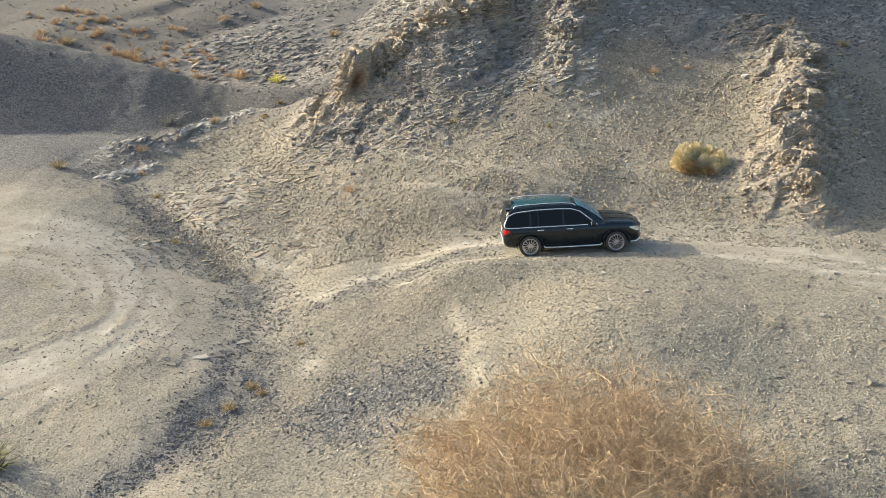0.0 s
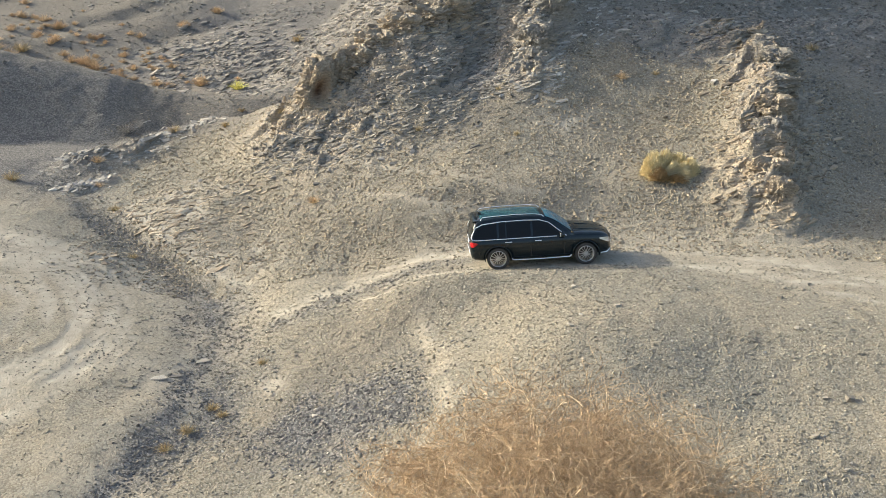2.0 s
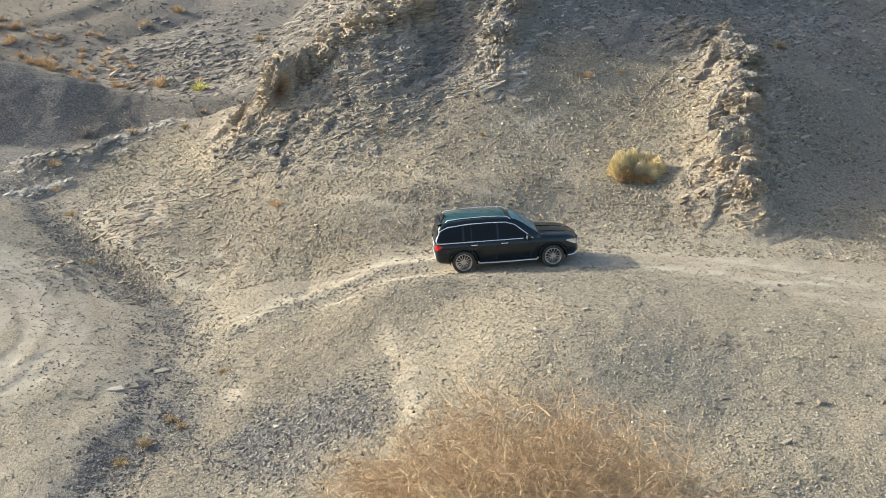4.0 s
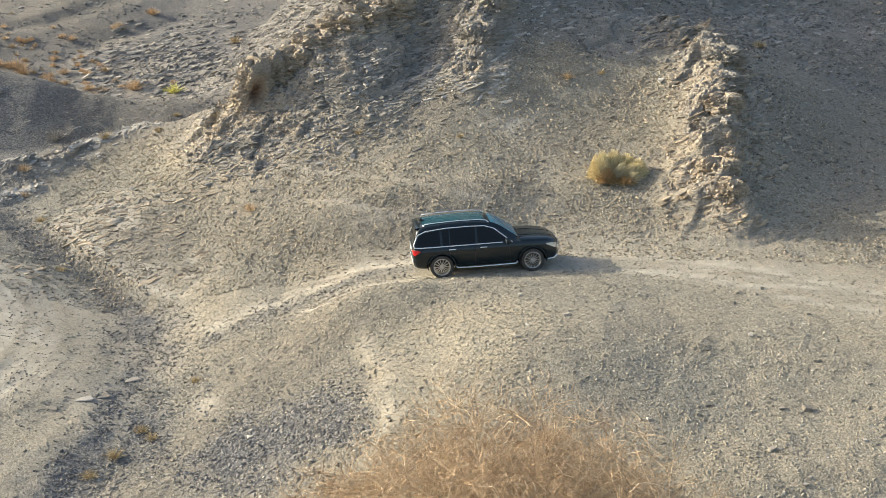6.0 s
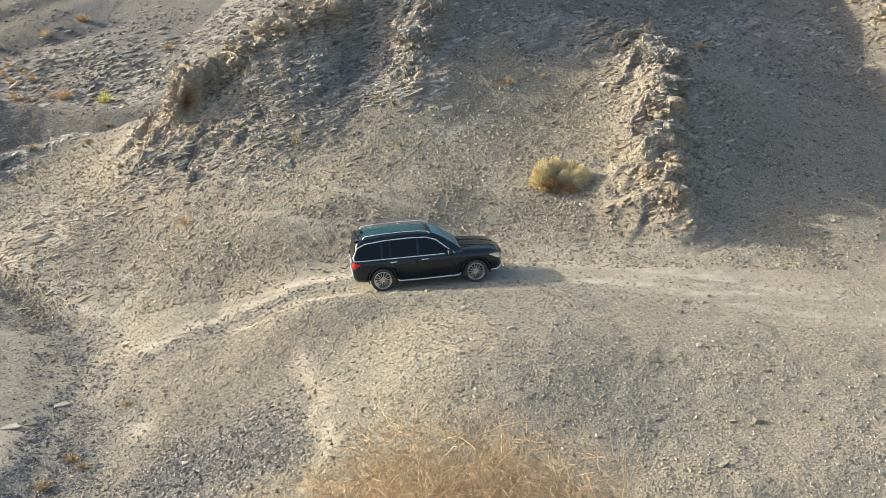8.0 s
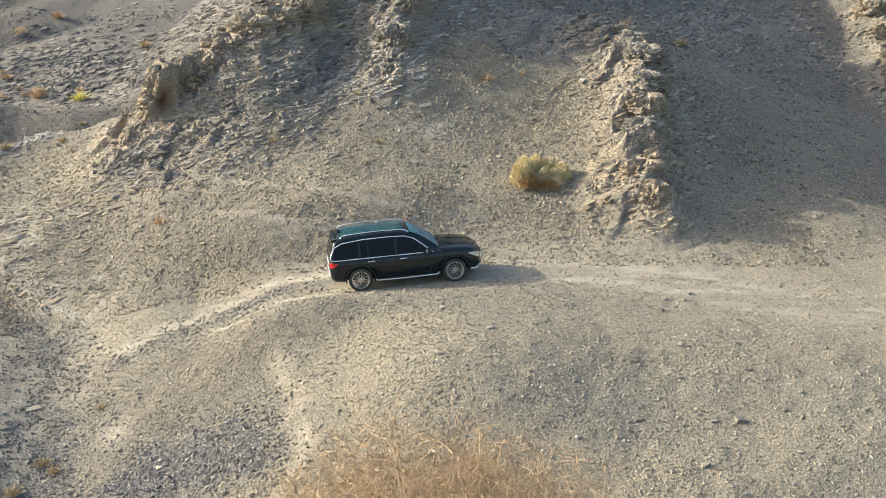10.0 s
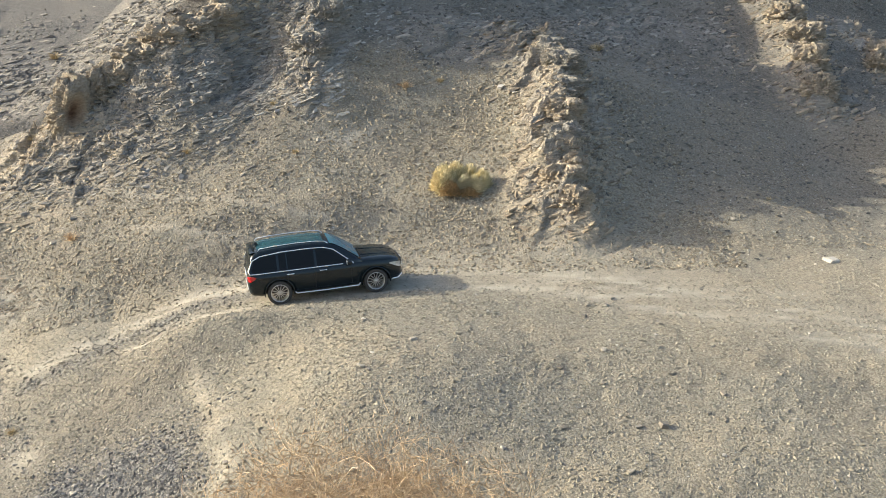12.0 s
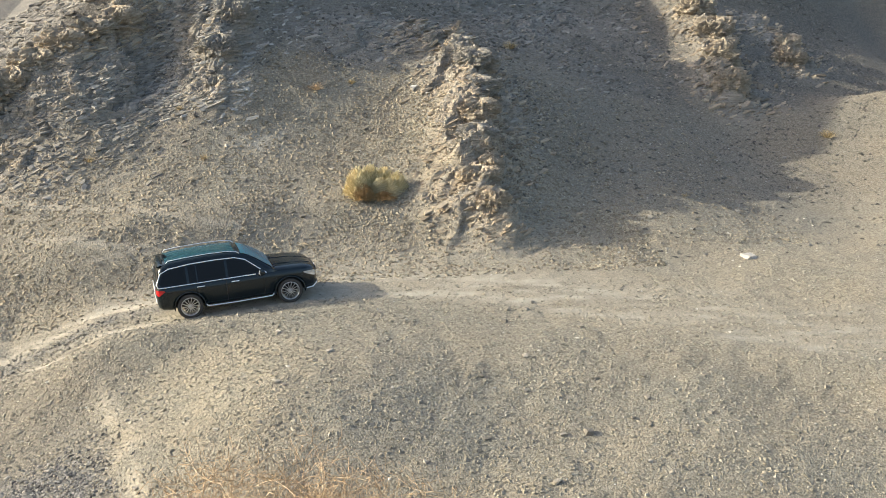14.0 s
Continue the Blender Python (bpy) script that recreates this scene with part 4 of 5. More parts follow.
gravel("gravel", (-24, 18, 8, 26), 34000, 0.040, GRAVEL_TAN, "angular scree strewn over the hillside", lambda x, y, r, g, k, d: 0.8 * (1 - 0.8 * d) * (1 - 0.85 * r) * (1 - g) * np.clip((x + 23.5 + 0.35 * (y - 12)) / 5, 0, 1), 0.4, 0.12)
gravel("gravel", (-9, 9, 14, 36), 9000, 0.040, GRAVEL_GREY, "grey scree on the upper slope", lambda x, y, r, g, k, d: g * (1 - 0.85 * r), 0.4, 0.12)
gravel("gravel", (-26, -11, -9, 12), 14000, 0.026, GRAVEL, "sparse small gravel on the dusty basin", lambda x, y, r, g, k, d: 0.5 * (1 - 0.6 * d) * (1 - k))
gravel("gravel", (-25, -10, 0, 17), 9000, 0.036, GRAVEL_GREY, "grey gravel filling the dry wash", lambda x, y, r, g, k, d: np.where((x < -16.5) & (y < 7), 0.0, 3) * k ** 1.5)
gravel("gravel", (-17, -5, -10, 0.5), 10000, 0.034, GRAVEL_DARK, "dark slate gravel in the dry wash", lambda x, y, r, g, k, d: np.where((x < -15.5) & (y < 7), 0.0, 2) * k ** 2)
gravel("gravel", (8, 34, 6, 42), 15000, 0.044, GRAVEL_BROWN_SHADED, "scree in the shaded hollow, its colour darkened for the shade", lambda x, y, r, g, k, d: 0.9 * g, 0.4, 0.12)
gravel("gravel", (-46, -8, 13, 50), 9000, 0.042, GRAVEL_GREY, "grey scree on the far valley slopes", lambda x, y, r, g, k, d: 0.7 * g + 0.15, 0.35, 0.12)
gravel("gravel", (17, 30, -8, 8), 8000, 0.030, GRAVEL, "loose gravel beside the wheel track", lambda x, y, r, g, k, d: 0.7 * (1 - 0.85 * d))
chips((-13, 18, -9, 5.5), 26000, 0.036, 0.10, GRAVEL, "angular olive-grey stones strewn over the mound", lambda x, y, r, g, k, d: (1 - 0.8 * d) * (1 - 0.7 * k))
chips((-22, 12, 6.5, 20), 28000, 0.042, 0.13, GRAVEL_TAN, "angular tan stones strewn over the hillside", lambda x, y, r, g, k, d: (1 - 0.75 * d) * (1 - 0.8 * g) * (1 - 0.9 * r) * np.clip((x + 22) / 5, 0, 1))
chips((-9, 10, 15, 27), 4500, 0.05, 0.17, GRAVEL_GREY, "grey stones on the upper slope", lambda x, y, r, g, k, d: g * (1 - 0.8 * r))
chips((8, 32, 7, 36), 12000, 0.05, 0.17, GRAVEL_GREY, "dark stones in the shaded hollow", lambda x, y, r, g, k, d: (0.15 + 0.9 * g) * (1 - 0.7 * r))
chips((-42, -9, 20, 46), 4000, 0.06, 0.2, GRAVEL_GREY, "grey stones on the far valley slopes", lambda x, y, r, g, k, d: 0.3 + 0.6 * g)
chips((-22, -5, -9, 13), 7000, 0.04, 0.13, GRAVEL_GREY, "slate-grey stones in the dry wash", lambda x, y, r, g, k, d: np.where(((x < -15.5) & (y < 7)) | ((x > -11) & (y < 0.5)), 0.0, 1.6 * k))
chips((-11, -4.5, -7, 0.5), 2200, 0.04, 0.12, GRAVEL_DARK, "dark slate stones in the gully below the mound", lambda x, y, r, g, k, d: 1.6 * k)
chips((-24, -12, -9, 10), 3000, 0.035, 0.09, GRAVEL_GREY, "scattered stones on the dusty basin", lambda x, y, r, g, k, d: 0.8 * (1 - k))
chips((-13, 20, -9, 24), 800, 0.045, 0.10, WHITE_CHIP, "scattered pale stones on the slopes", lambda x, y, r, g, k, d: np.ones_like(x))


# ---- single stones ----
def stone_at(x, y, size, label, mat, kind, angle, flat=0.7):
    v, f = BLOCKS[kind]
    v = v - np.array((0, 0, v[:, 2].min())) - np.array((0, 0, 0.12))
    ob = mesh_object("stone", v * np.array((1, 1.2, flat * 1.6)), f, mat)
    ob.matrix_world = pose(x, y, float(ground_at(x, y)), 0, 0, angle) @ Matrix.Diagonal((size, size, size, 1))
    return tagged(ob, label, "stone", "loose stones")


KNOWN_STONES = [(6.1, -4.2, 0.30), (4.8, -6.0, 0.26), (5.3, -0.6, 0.25), (7.4, 1.25, 0.24), (-2.0, -3.1, 0.22), (0.0, 0.0, 0.26), (5.3, 2.0, 0.26),
                (8.0, -3.0, 0.24), (-10.3, 0.6, 0.20), (-9.0, -3.0, 0.24), (6.2, 2.9, 0.22), (-6.9, 16.6, 0.4), (1.0, 23.0, 0.4), (3.2, 13.0, 0.28)]
stone_rng = np.random.default_rng(21)
for k, (x, y, s) in enumerate(KNOWN_STONES):
    stone_at(x, y, s * (0.8 if k == 0 else 0.6), "angular grey-beige stone lying on the gravel", STONE, (k + 3) % 24, 40 * k)
for k in range(60):
    x, y = stone_rng.uniform(-7, 14), stone_rng.uniform(-8, 4)
    stone_at(x, y, stone_rng.uniform(0.06, 0.13), "small angular stone lying on the gravel", STONE, int(stone_rng.integers(24)), stone_rng.uniform(0, 360))
for k in range(60):
    x, y = stone_rng.uniform(-18, 14), stone_rng.uniform(8, 22)
    stone_at(x, y, stone_rng.uniform(0.08, 0.18), "angular stone on the rocky hillside", STONE, int(stone_rng.integers(24)), stone_rng.uniform(0, 360))
stone_at(15.1, 6.9, 0.46, "flat pale stone beside the wheel track", WHITE_STONE, 3, 20, 0.3)
stone_at(4.9, 17.6, 0.28, "small white stone on the slope", WHITE_STONE, 5, 60)
for x, y, s, a in ((-14.55, -0.6, 0.5, 25), (-14.1, -0.25, 0.4, 32), (-15.3, -1.32, 0.36, -5), (-13.6, 1.1, 0.45, 40)):
    stone_at(x, y, s * 0.7, "flat slab of pale stone on the dusty basin", STONE, 8, a, 0.22)


# ---- dry plants ----
def blades(rng, count, reach, tall, droop, radius, lean=(0, 0), points=5, core=0.25, dome=False):
    """Thin stems that rise from a small base and arch outwards."""
    paths = []
    for _ in range(count):
        a, out = rng.uniform(0, 6.283), reach * math.sqrt(rng.random())
        h = tall * rng.uniform(0.55, 1.0) * (1.05 - 0.55 * (out / reach) ** 2)
        if dome:
            h = tall * math.sqrt(max(0.03, 1 - (out / reach) ** 2)) * rng.uniform(0.82, 1.0)
        t = np.linspace(0, 1, points)
        start = core * out
        r = start + (out - start) * t ** 1.25
        p = np.stack([r * math.cos(a) + lean[0] * t, r * math.sin(a) + lean[1] * t, h * (1.25 * t - 0.25 * t ** 2) - droop * out * t ** 3], -1)
        p[1:] += rng.normal(0, 0.035 * tall, (points - 1, 3))
        paths.append((p, radius * (1.0 - 0.6 * t) * rng.uniform(0.7, 1.3)))
    return paths


ORANGE = twig_material("dry_stem_orange", (0.38, 0.255, 0.135), (0.66, 0.50, 0.31))
STRAW = twig_material("dry_stem_straw", (0.26, 0.19, 0.09), (0.56, 0.45, 0.26))
GREY_STEM = twig_material("dry_stem_grey", (0.20, 0.18, 0.15), (0.42, 0.39, 0.34))
GREENISH = twig_material("stem_yellow_green", (0.50, 0.46, 0.12), (0.80, 0.75, 0.28))
OLIVE = twig_material("stem_olive", (0.07, 0.07, 0.03), (0.20, 0.19, 0.08))
BARK = twig_material("branch_bark", (0.30, 0.22, 0.135), (0.62, 0.50, 0.34))
TWIG = twig_material("twig_brown", (0.22, 0.145, 0.08), (0.49, 0.36, 0.215))

TUFT_KINDS = {}


def tuft(kind, mat, x, y, size, label):
    """A small dry tuft; the first of a kind is built and the others share its mesh."""
    m = pose(x, y, float(ground_at(x, y)) - 0.02, 0, 0, (x * 77 + y * 31) % 360) @ Matrix.Diagonal((size, size, size * 0.85, 1))
    if kind not in TUFT_KINDS:
        rng = np.random.default_rng(len(TUFT_KINDS) + 90)
        v, f = tube_mesh(blades(rng, 85, 0.95, 1.0, 0.10, 0.022, points=4))
        TUFT_KINDS[kind] = mesh_object("dry_tuft", v, f, mat).data
        ob = scene.collection.objects[-1]
    else:
        ob = new("dry_tuft", TUFT_KINDS[kind])
    ob.matrix_world = m
    return tagged(ob, label, "dry shrub", "dry tufts")


for x, y, s in ((-35.0, 34.1, 0.55), (-32.3, 31.5, 0.5), (-31.9, 35.4, 0.6), (-29.2, 32.6, 0.6), (-28.3, 32.0, 0.7), (-27.3, 30.5, 0.6), (-24.0, 30.0, 0.5),
                (-24.3, 44.7, 0.55), (-25.7, 41.2, 0.6), (-27.6, 38.3, 0.5), (-27.6, 34.9, 0.45), (-32.7, 38.2, 0.7), (-34.1, 39.2, 0.6), (-35.9, 40.0, 0.6),
                (-21.6, 30.3, 0.6), (-23.3, 30.0, 0.45), (-28.8, 32.7, 0.8), (-29.9, 32.8, 0.6), (-33.5, 32.5, 0.6), (-27.0, 31.6, 0.4), (-25.6, 30.8, 0.4), (-32.0, 34.9, 0.5), (-32.8, 38.1, 0.6), (-25.7, 41.5, 0.5), (-24.4, 44.9, 0.6), (-34.6, 33.0, 0.8),
                (-21.7, 30.7, 0.7), (-24.1, 33.3, 0.5), (-26.5, 31.0, 0.6), (-30.7, 33.6, 0.5), (-33.4, 36.5, 0.55), (-35.1, 36.5, 0.5), (-30.2, 36.9, 0.45),
                (-26.2, 32.5, 0.5), (-37.0, 43.3, 0.6), (-11.6, 11.3, 0.42), (-22.0, 14.9, 0.35), (1.0, 17.65, 0.42), (-22.6, 16.7, 0.45)):
    tuft("orange", ORANGE, x, y, s, "dry orange-brown tuft on stony ground")
tuft_rng = np.random.default_rng(64)
for k in range(70):
    f = tuft_rng.random()
    x, y = -36 + 13.5 * f + tuft_rng.normal(0, 1.6), 39.5 - 8.5 * f + tuft_rng.normal(0, 1.5)
    tuft("orange", ORANGE, x, y, tuft_rng.uniform(0.18, 0.42), "small dry orange-brown tuft on the valley floor")
for x, y, s in ((-25.8, 14.6, 0.6), (-20.1, 20.2, 0.5), (-17.5, 20.1, 0.35), (-14.3, 18.2, 0.35), (2.45, 18.1, 0.28), (10.1, 22.8, 0.5), (-4.4, 16.9, 0.24), (14.7, 12.2, 0.2),
                (23.7, 18.4, 0.5), (-7.7, 14.8, 0.3), (-3.5, 14.3, 0.25), (-17.8, 39.0, 0.6), (-17.7, 24.0, 0.3), (-18.6, 9.2, 0.3), (-12.4, -2.0, 0.35), (-12.0, -2.4, 0.3),
                (-11.4, 0.6, 0.3), (-12.8, -3.4, 0.4), (-13.2, -4.4, 0.35), (-33.1, 33.3, 0.8), (-20.5, 12.6, 0.35)):
    tuft("straw", STRAW, x, y, s, "dry straw-coloured tuft on stony ground")
tuft("grey", GREY_STEM, -23.0, 21.7, 0.6, "leafless grey shrub below the dark slope")
tuft("green", GREENISH, -19.3, 29.9, 0.75, "yellow-green shrub on the valley floor")
tuft("olive", OLIVE, -18.6, -7.6, 1.2, "dark olive shrub at the edge of the basin")


def tussock(x, y):
    """The large round grass tussock beside the rock rib, with a hollow parted crown."""
    rng = np.random.default_rng(8)
    bush = thing("grass_tussock", pose(x, y, float(ground_at(x, y)) - 0.05), "large round yellow-green grass tussock with a parted crown", "shrub")
    def lobe(count, cx, cy, reach, tall, lean, thick):
        return [(p + np.array((cx, cy, 0)), r) for p, r in blades(rng, count, reach, tall, 0.14, thick, lean, 6, 0.45, True)]

    ring = [(-0.60, -0.08, 0.52, 0.95, (-0.10, -0.05)), (-0.50, 0.30, 0.52, 1.05, (-0.08, 0.05)), (-0.1, 0.52, 0.50, 1.05, (0.0, 0.08)), (0.35, 0.46, 0.50, 0.95, (0.08, 0.05)), (0.72, 0.12, 0.45, 0.85, (0.12, 0.0))]
    green, straw = [], []
    for cx, cy, reach, tall, lean in ring:
        green += lobe(620, cx, cy, reach, tall, lean, 0.016)
    for cx, cy, tall, lean in ((-0.15, 0.12, 0.75, (0.35, -0.25)), (0.25, 0.12, 0.72, (0.3, -0.3)), (0.45, -0.15, 0.5, (0.2, -0.2))):
        straw += lobe(420, cx, cy, 0.34, tall, lean, 0.013)
    part_arrays("outer_tuft", *tube_mesh(green), twig_material("tussock_blade", (0.46, 0.37, 0.17), (0.80, 0.69, 0.42)), bush)
    part_arrays("inner_tuft", *tube_mesh(straw), twig_material("tussock_straw", (0.44, 0.38, 0.22), (0.78, 0.71, 0.50)), bush, "pale straw-coloured blades flopped across the hollow")
    part_arrays("dead_skirt", *tube_mesh(lobe(800, -0.42, -0.35, 0.45, 0.6, (-0.05, -0.05), 0.014) + lobe(400, 0.2, -0.42, 0.5, 0.32, (0.1, -0.05), 0.013)), twig_material("tussock_dead", (0.24, 0.15, 0.06), (0.50, 0.34, 0.16)), bush, "brown dead blades round the base")


tussock(2.6, 11.7)


def branch_path(rng, start, way, length, bend, points, sag=0.0):
    p, d = [np.array(start, float)], np.array(way, float)
    for k in range(points - 1):
        d = d + rng.normal(0, bend, 3) + np.array((0, 0, -sag))
        d /= np.linalg.norm(d)
        p.append(p[-1] + d * length / (points - 1))
    return np.array(p)


def dry_tree(x, y, wide, tall):
    """A broad leafless tamarisk: crooked pale boughs under a haze of thin brown twigs."""
    rng = np.random.default_rng(33)
    tree = thing("tamarisk", pose(x, y, float(ground_at(x, y)) - 0.1), "broad leafless brown tamarisk with crooked pale branches", "tree")
    boughs, limbs, twigs = [], [], []

    def inside(p):
        """Draws a path in to the rounded, uneven outline of the crown."""
        loose = rng.uniform(0.78, 1.07)
        r = ((np.hypot(p[:, 0], p[:, 1]) / wide) ** 3.2 + (np.abs(p[:, 2]) / tall) ** 3.2) ** (1 / 3.2) / loose
        return p / np.maximum(1.0, r + 0.25 * np.maximum(r - 1.0, 0))[:, None]

    for k in range(36):
        a, rise_by = 2.4 * k, 0.25 + 2.6 * ((k * 0.618) % 1.0) ** 1.5
        p = branch_path(rng, (0.4 * math.cos(a), 0.4 * math.sin(a), 0), (math.cos(a), math.sin(a), rise_by), wide * rng.uniform(0.75, 1.0), 0.17, 10, 0.02)
        boughs.append((inside(p), np.linspace(0.05, 0.016, 10)))
    for k in range(1250):
        a, up_by = rng.uniform(0, 6.283), rng.random() ** 0.8
        flat = math.sqrt(1 - up_by * up_by)
        out = np.array((flat * math.cos(a), flat * math.sin(a), up_by)) / (flat ** 3.2 + up_by ** 3.2) ** (1 / 3.2)
        root = out * np.array((wide, wide, tall)) * rng.uniform(0.5, 0.97)
        d = out + rng.normal(0, 0.8, 3)
        q = inside(branch_path(rng, root, d / np.linalg.norm(d), rng.uniform(0.9, 2.2), 0.38, 9, 0.06))
        limbs.append((q, np.linspace(0.0095, 0.0045, 9)))
        for _ in range(15):
            j = rng.integers(1, 9)
            e = q[j] - q[j - 1]
            e = e / (np.linalg.norm(e) + 1e-6) + rng.normal(0, 0.8, 3) + np.array((0, 0, 0.1))
            twigs.append((branch_path(rng, q[j], e / np.linalg.norm(e), rng.uniform(0.35, 0.95), 0.42, 4), np.linspace(0.0056, 0.0034, 4)))
    for path in boughs:
        part_arrays("bough", *tube_mesh([path], 5), BARK, tree)
    for part_name, paths, mat, said in (("branching", limbs, BARK, "crooked pale branches"), ("twig_haze", twigs, TWIG, "haze of thin reddish-brown twigs")):
        tagged(part_arrays(part_name, *tube_mesh(paths), mat, tree, said), kind="stuff")


dry_tree(-1.8, -11.0, 5.0, 4.75)


# ---- the car ----
PAINT = plain_material("black_green_paint", (0.006, 0.014, 0.018), 0.20, 0.15, 0.06, 0.2)
GLASS = plain_material("tinted_glass", (0.006, 0.007, 0.007), 0.05, 0.0, 0.0)
GLASS.node_tree.nodes["Principled BSDF"].inputs["Specular IOR Level"].default_value = 0.22
# the sky's reflection is put into these two glass colours, with low specular
SCREEN = plain_material("windscreen_glass", (0.045, 0.20, 0.27), 0.10)
ROOF_GLASS = plain_material("roof_glass", (0.022, 0.070, 0.088), 0.12)
for glass in (SCREEN, ROOF_GLASS):
    glass.node_tree.nodes["Principled BSDF"].inputs["Specular IOR Level"].default_value = 0.18
CHROME = plain_material("polished_trim", (0.88, 0.89, 0.90), 0.34, 0.65)
RUBBER = plain_material("dusty_tyre_rubber", (0.060, 0.054, 0.046), 0.9, 0.0, 0.0, 0.35)
PLASTIC = plain_material("black_plastic", (0.015, 0.015, 0.016), 0.55, 0.0, 0.0, 0.3)
ALLOY = plain_material("silver_alloy", (0.62, 0.62, 0.62), 0.30, 0.9)
RED_LENS = plain_material("red_lens", (0.42, 0.008, 0.010), 0.12, 0.0, 0.6)
CLEAR_LENS = plain_material("clear_lens", (0.80, 0.82, 0.84), 0.10, 0.6, 0.6, 0.55)

BODY_X = [-2.56, -2.50, -2.36, -2.05, -1.5, -0.7, 0.2, 0.95, 1.4, 1.85, 2.15, 2.38, 2.50, 2.555]
BODY_W = [0.74, 0.86, 0.925, 0.955, 0.965, 0.965, 0.965, 0.965, 0.962, 0.95, 0.915, 0.82, 0.68, 0.52]
BODY_T = [0.98, 1.06, 1.12, 1.13, 1.13, 1.13, 1.13, 1.14, 1.135, 1.11, 1.075, 1.02, 0.94, 0.82]
BODY_B = [0.55, 0.42, 0.36, 0.33, 0.32, 0.32, 0.32, 0.32, 0.32, 0.33, 0.34, 0.36, 0.40, 0.46]
CABIN_X = [-2.50, -2.44, -2.34, -2.18, -1.9, -1.4, -0.8, -0.3, 0.16, 0.45, 0.72, 0.98, 1.24]
CABIN_H = [1.15, 1.36, 1.62, 1.735, 1.775, 1.81, 1.83, 1.825, 1.785, 1.69, 1.53, 1.345, 1.15]


def skin(rows, closed_ends=True):
    """A surface over rows of points that all have the same length."""
    bm = bmesh.new()
    grid = [[bm.verts.new(p) for p in row] for row in rows]
    for a, b in zip(grid, grid[1:]):
        for i in range(len(a) - 1):
            bm.faces.new((a[i], a[i + 1], b[i + 1], b[i]))
    if closed_ends:
        bm.faces.new(grid[0])
        bm.faces.new(list(reversed(grid[-1])))
    bmesh.ops.recalc_face_normals(bm, faces=bm.faces)
    return bm


def mirrored(half):
    return half + [(x, -y, z) for x, y, z in reversed(half) if abs(y) > 1e-6]


def cabin_side(z):
    return 0.93 - 0.33 * (z - 1.10)


def cabin_half(x, h):
    zs = max(1.12, h - 0.11)
    ys = cabin_side(zs)
    return [(x, 0.94, 1.06), (x, cabin_side((1.1 + zs) / 2), (1.1 + zs) / 2), (x, ys, zs), (x, ys - 0.045, h - 0.045), (x, ys - 0.13, h - 0.008), (x, ys * 0.5, h + 0.012), (x, 0, h + 0.018)]


def cabin_top(x, s):
    """A point on the cabin's top: s runs from -1 to 1 across it."""
    h = float(np.interp(x, CABIN_X, CABIN_H))
    y = s * (cabin_side(max(1.12, h - 0.11)) - 0.12)
    return Vector((x, y, h + 0.018 * (1 - s * s) + 0.007))


def box(bm, centre, size, turn_y=0.0):
    made = bmesh.ops.create_cube(bm, size=1.0)
    bmesh.ops.scale(bm, vec=size, verts=made["verts"])
    if turn_y:
        bmesh.ops.rotate(bm, cent=(0, 0, 0), matrix=Matrix.Rotation(turn_y, 3, "Y"), verts=made["verts"])
    bmesh.ops.translate(bm, vec=centre, verts=made["verts"])
    return made["verts"]


def soft_box(centre, size, radius=0.02):
    bm = bmesh.new()
    box(bm, centre, size)
    bmesh.ops.bevel(bm, geom=bm.edges[:] + bm.verts[:], offset=radius, segments=2, profile=0.5, affect="EDGES")
    return bm


def tube_bm(points, radius, sides=6):
    v, f = tube_mesh([(np.array(points, float), np.full(len(points), radius))], sides)
    bm = bmesh.new()
    made = [bm.verts.new(p) for p in v]
    for q in f:
        bm.faces.new([made[i] for i in q])
    bmesh.ops.recalc_face_normals(bm, faces=bm.faces)
    return bm


def lathe(profile, steps=32):
    """A ring round the y axis from (radius, y) pairs."""
    bm = bmesh.new()
    rings = []
    for k in range(steps):
        a = 2 * math.pi * k / steps
        rings.append([bm.verts.new((r * math.cos(a), y, r * math.sin(a))) for r, y in profile])
    for k in range(steps):
        a, b = rings[k], rings[(k + 1) % steps]
        for i in range(len(profile) - 1):
            bm.faces.new((a[i], a[i + 1], b[i + 1], b[i]))
    bmesh.ops.recalc_face_normals(bm, faces=bm.faces)
    return bm


def side_panel(outline, side, out=0.006):
    """A flat panel on the sloping side of the cabin from an outline of (x, z)."""
    bm = bmesh.new()
    front = [bm.verts.new((x, side * (cabin_side(z) + out), z)) for x, z in outline]
    bm.faces.new(front)
    bmesh.ops.recalc_face_normals(bm, faces=bm.faces)
    return bm


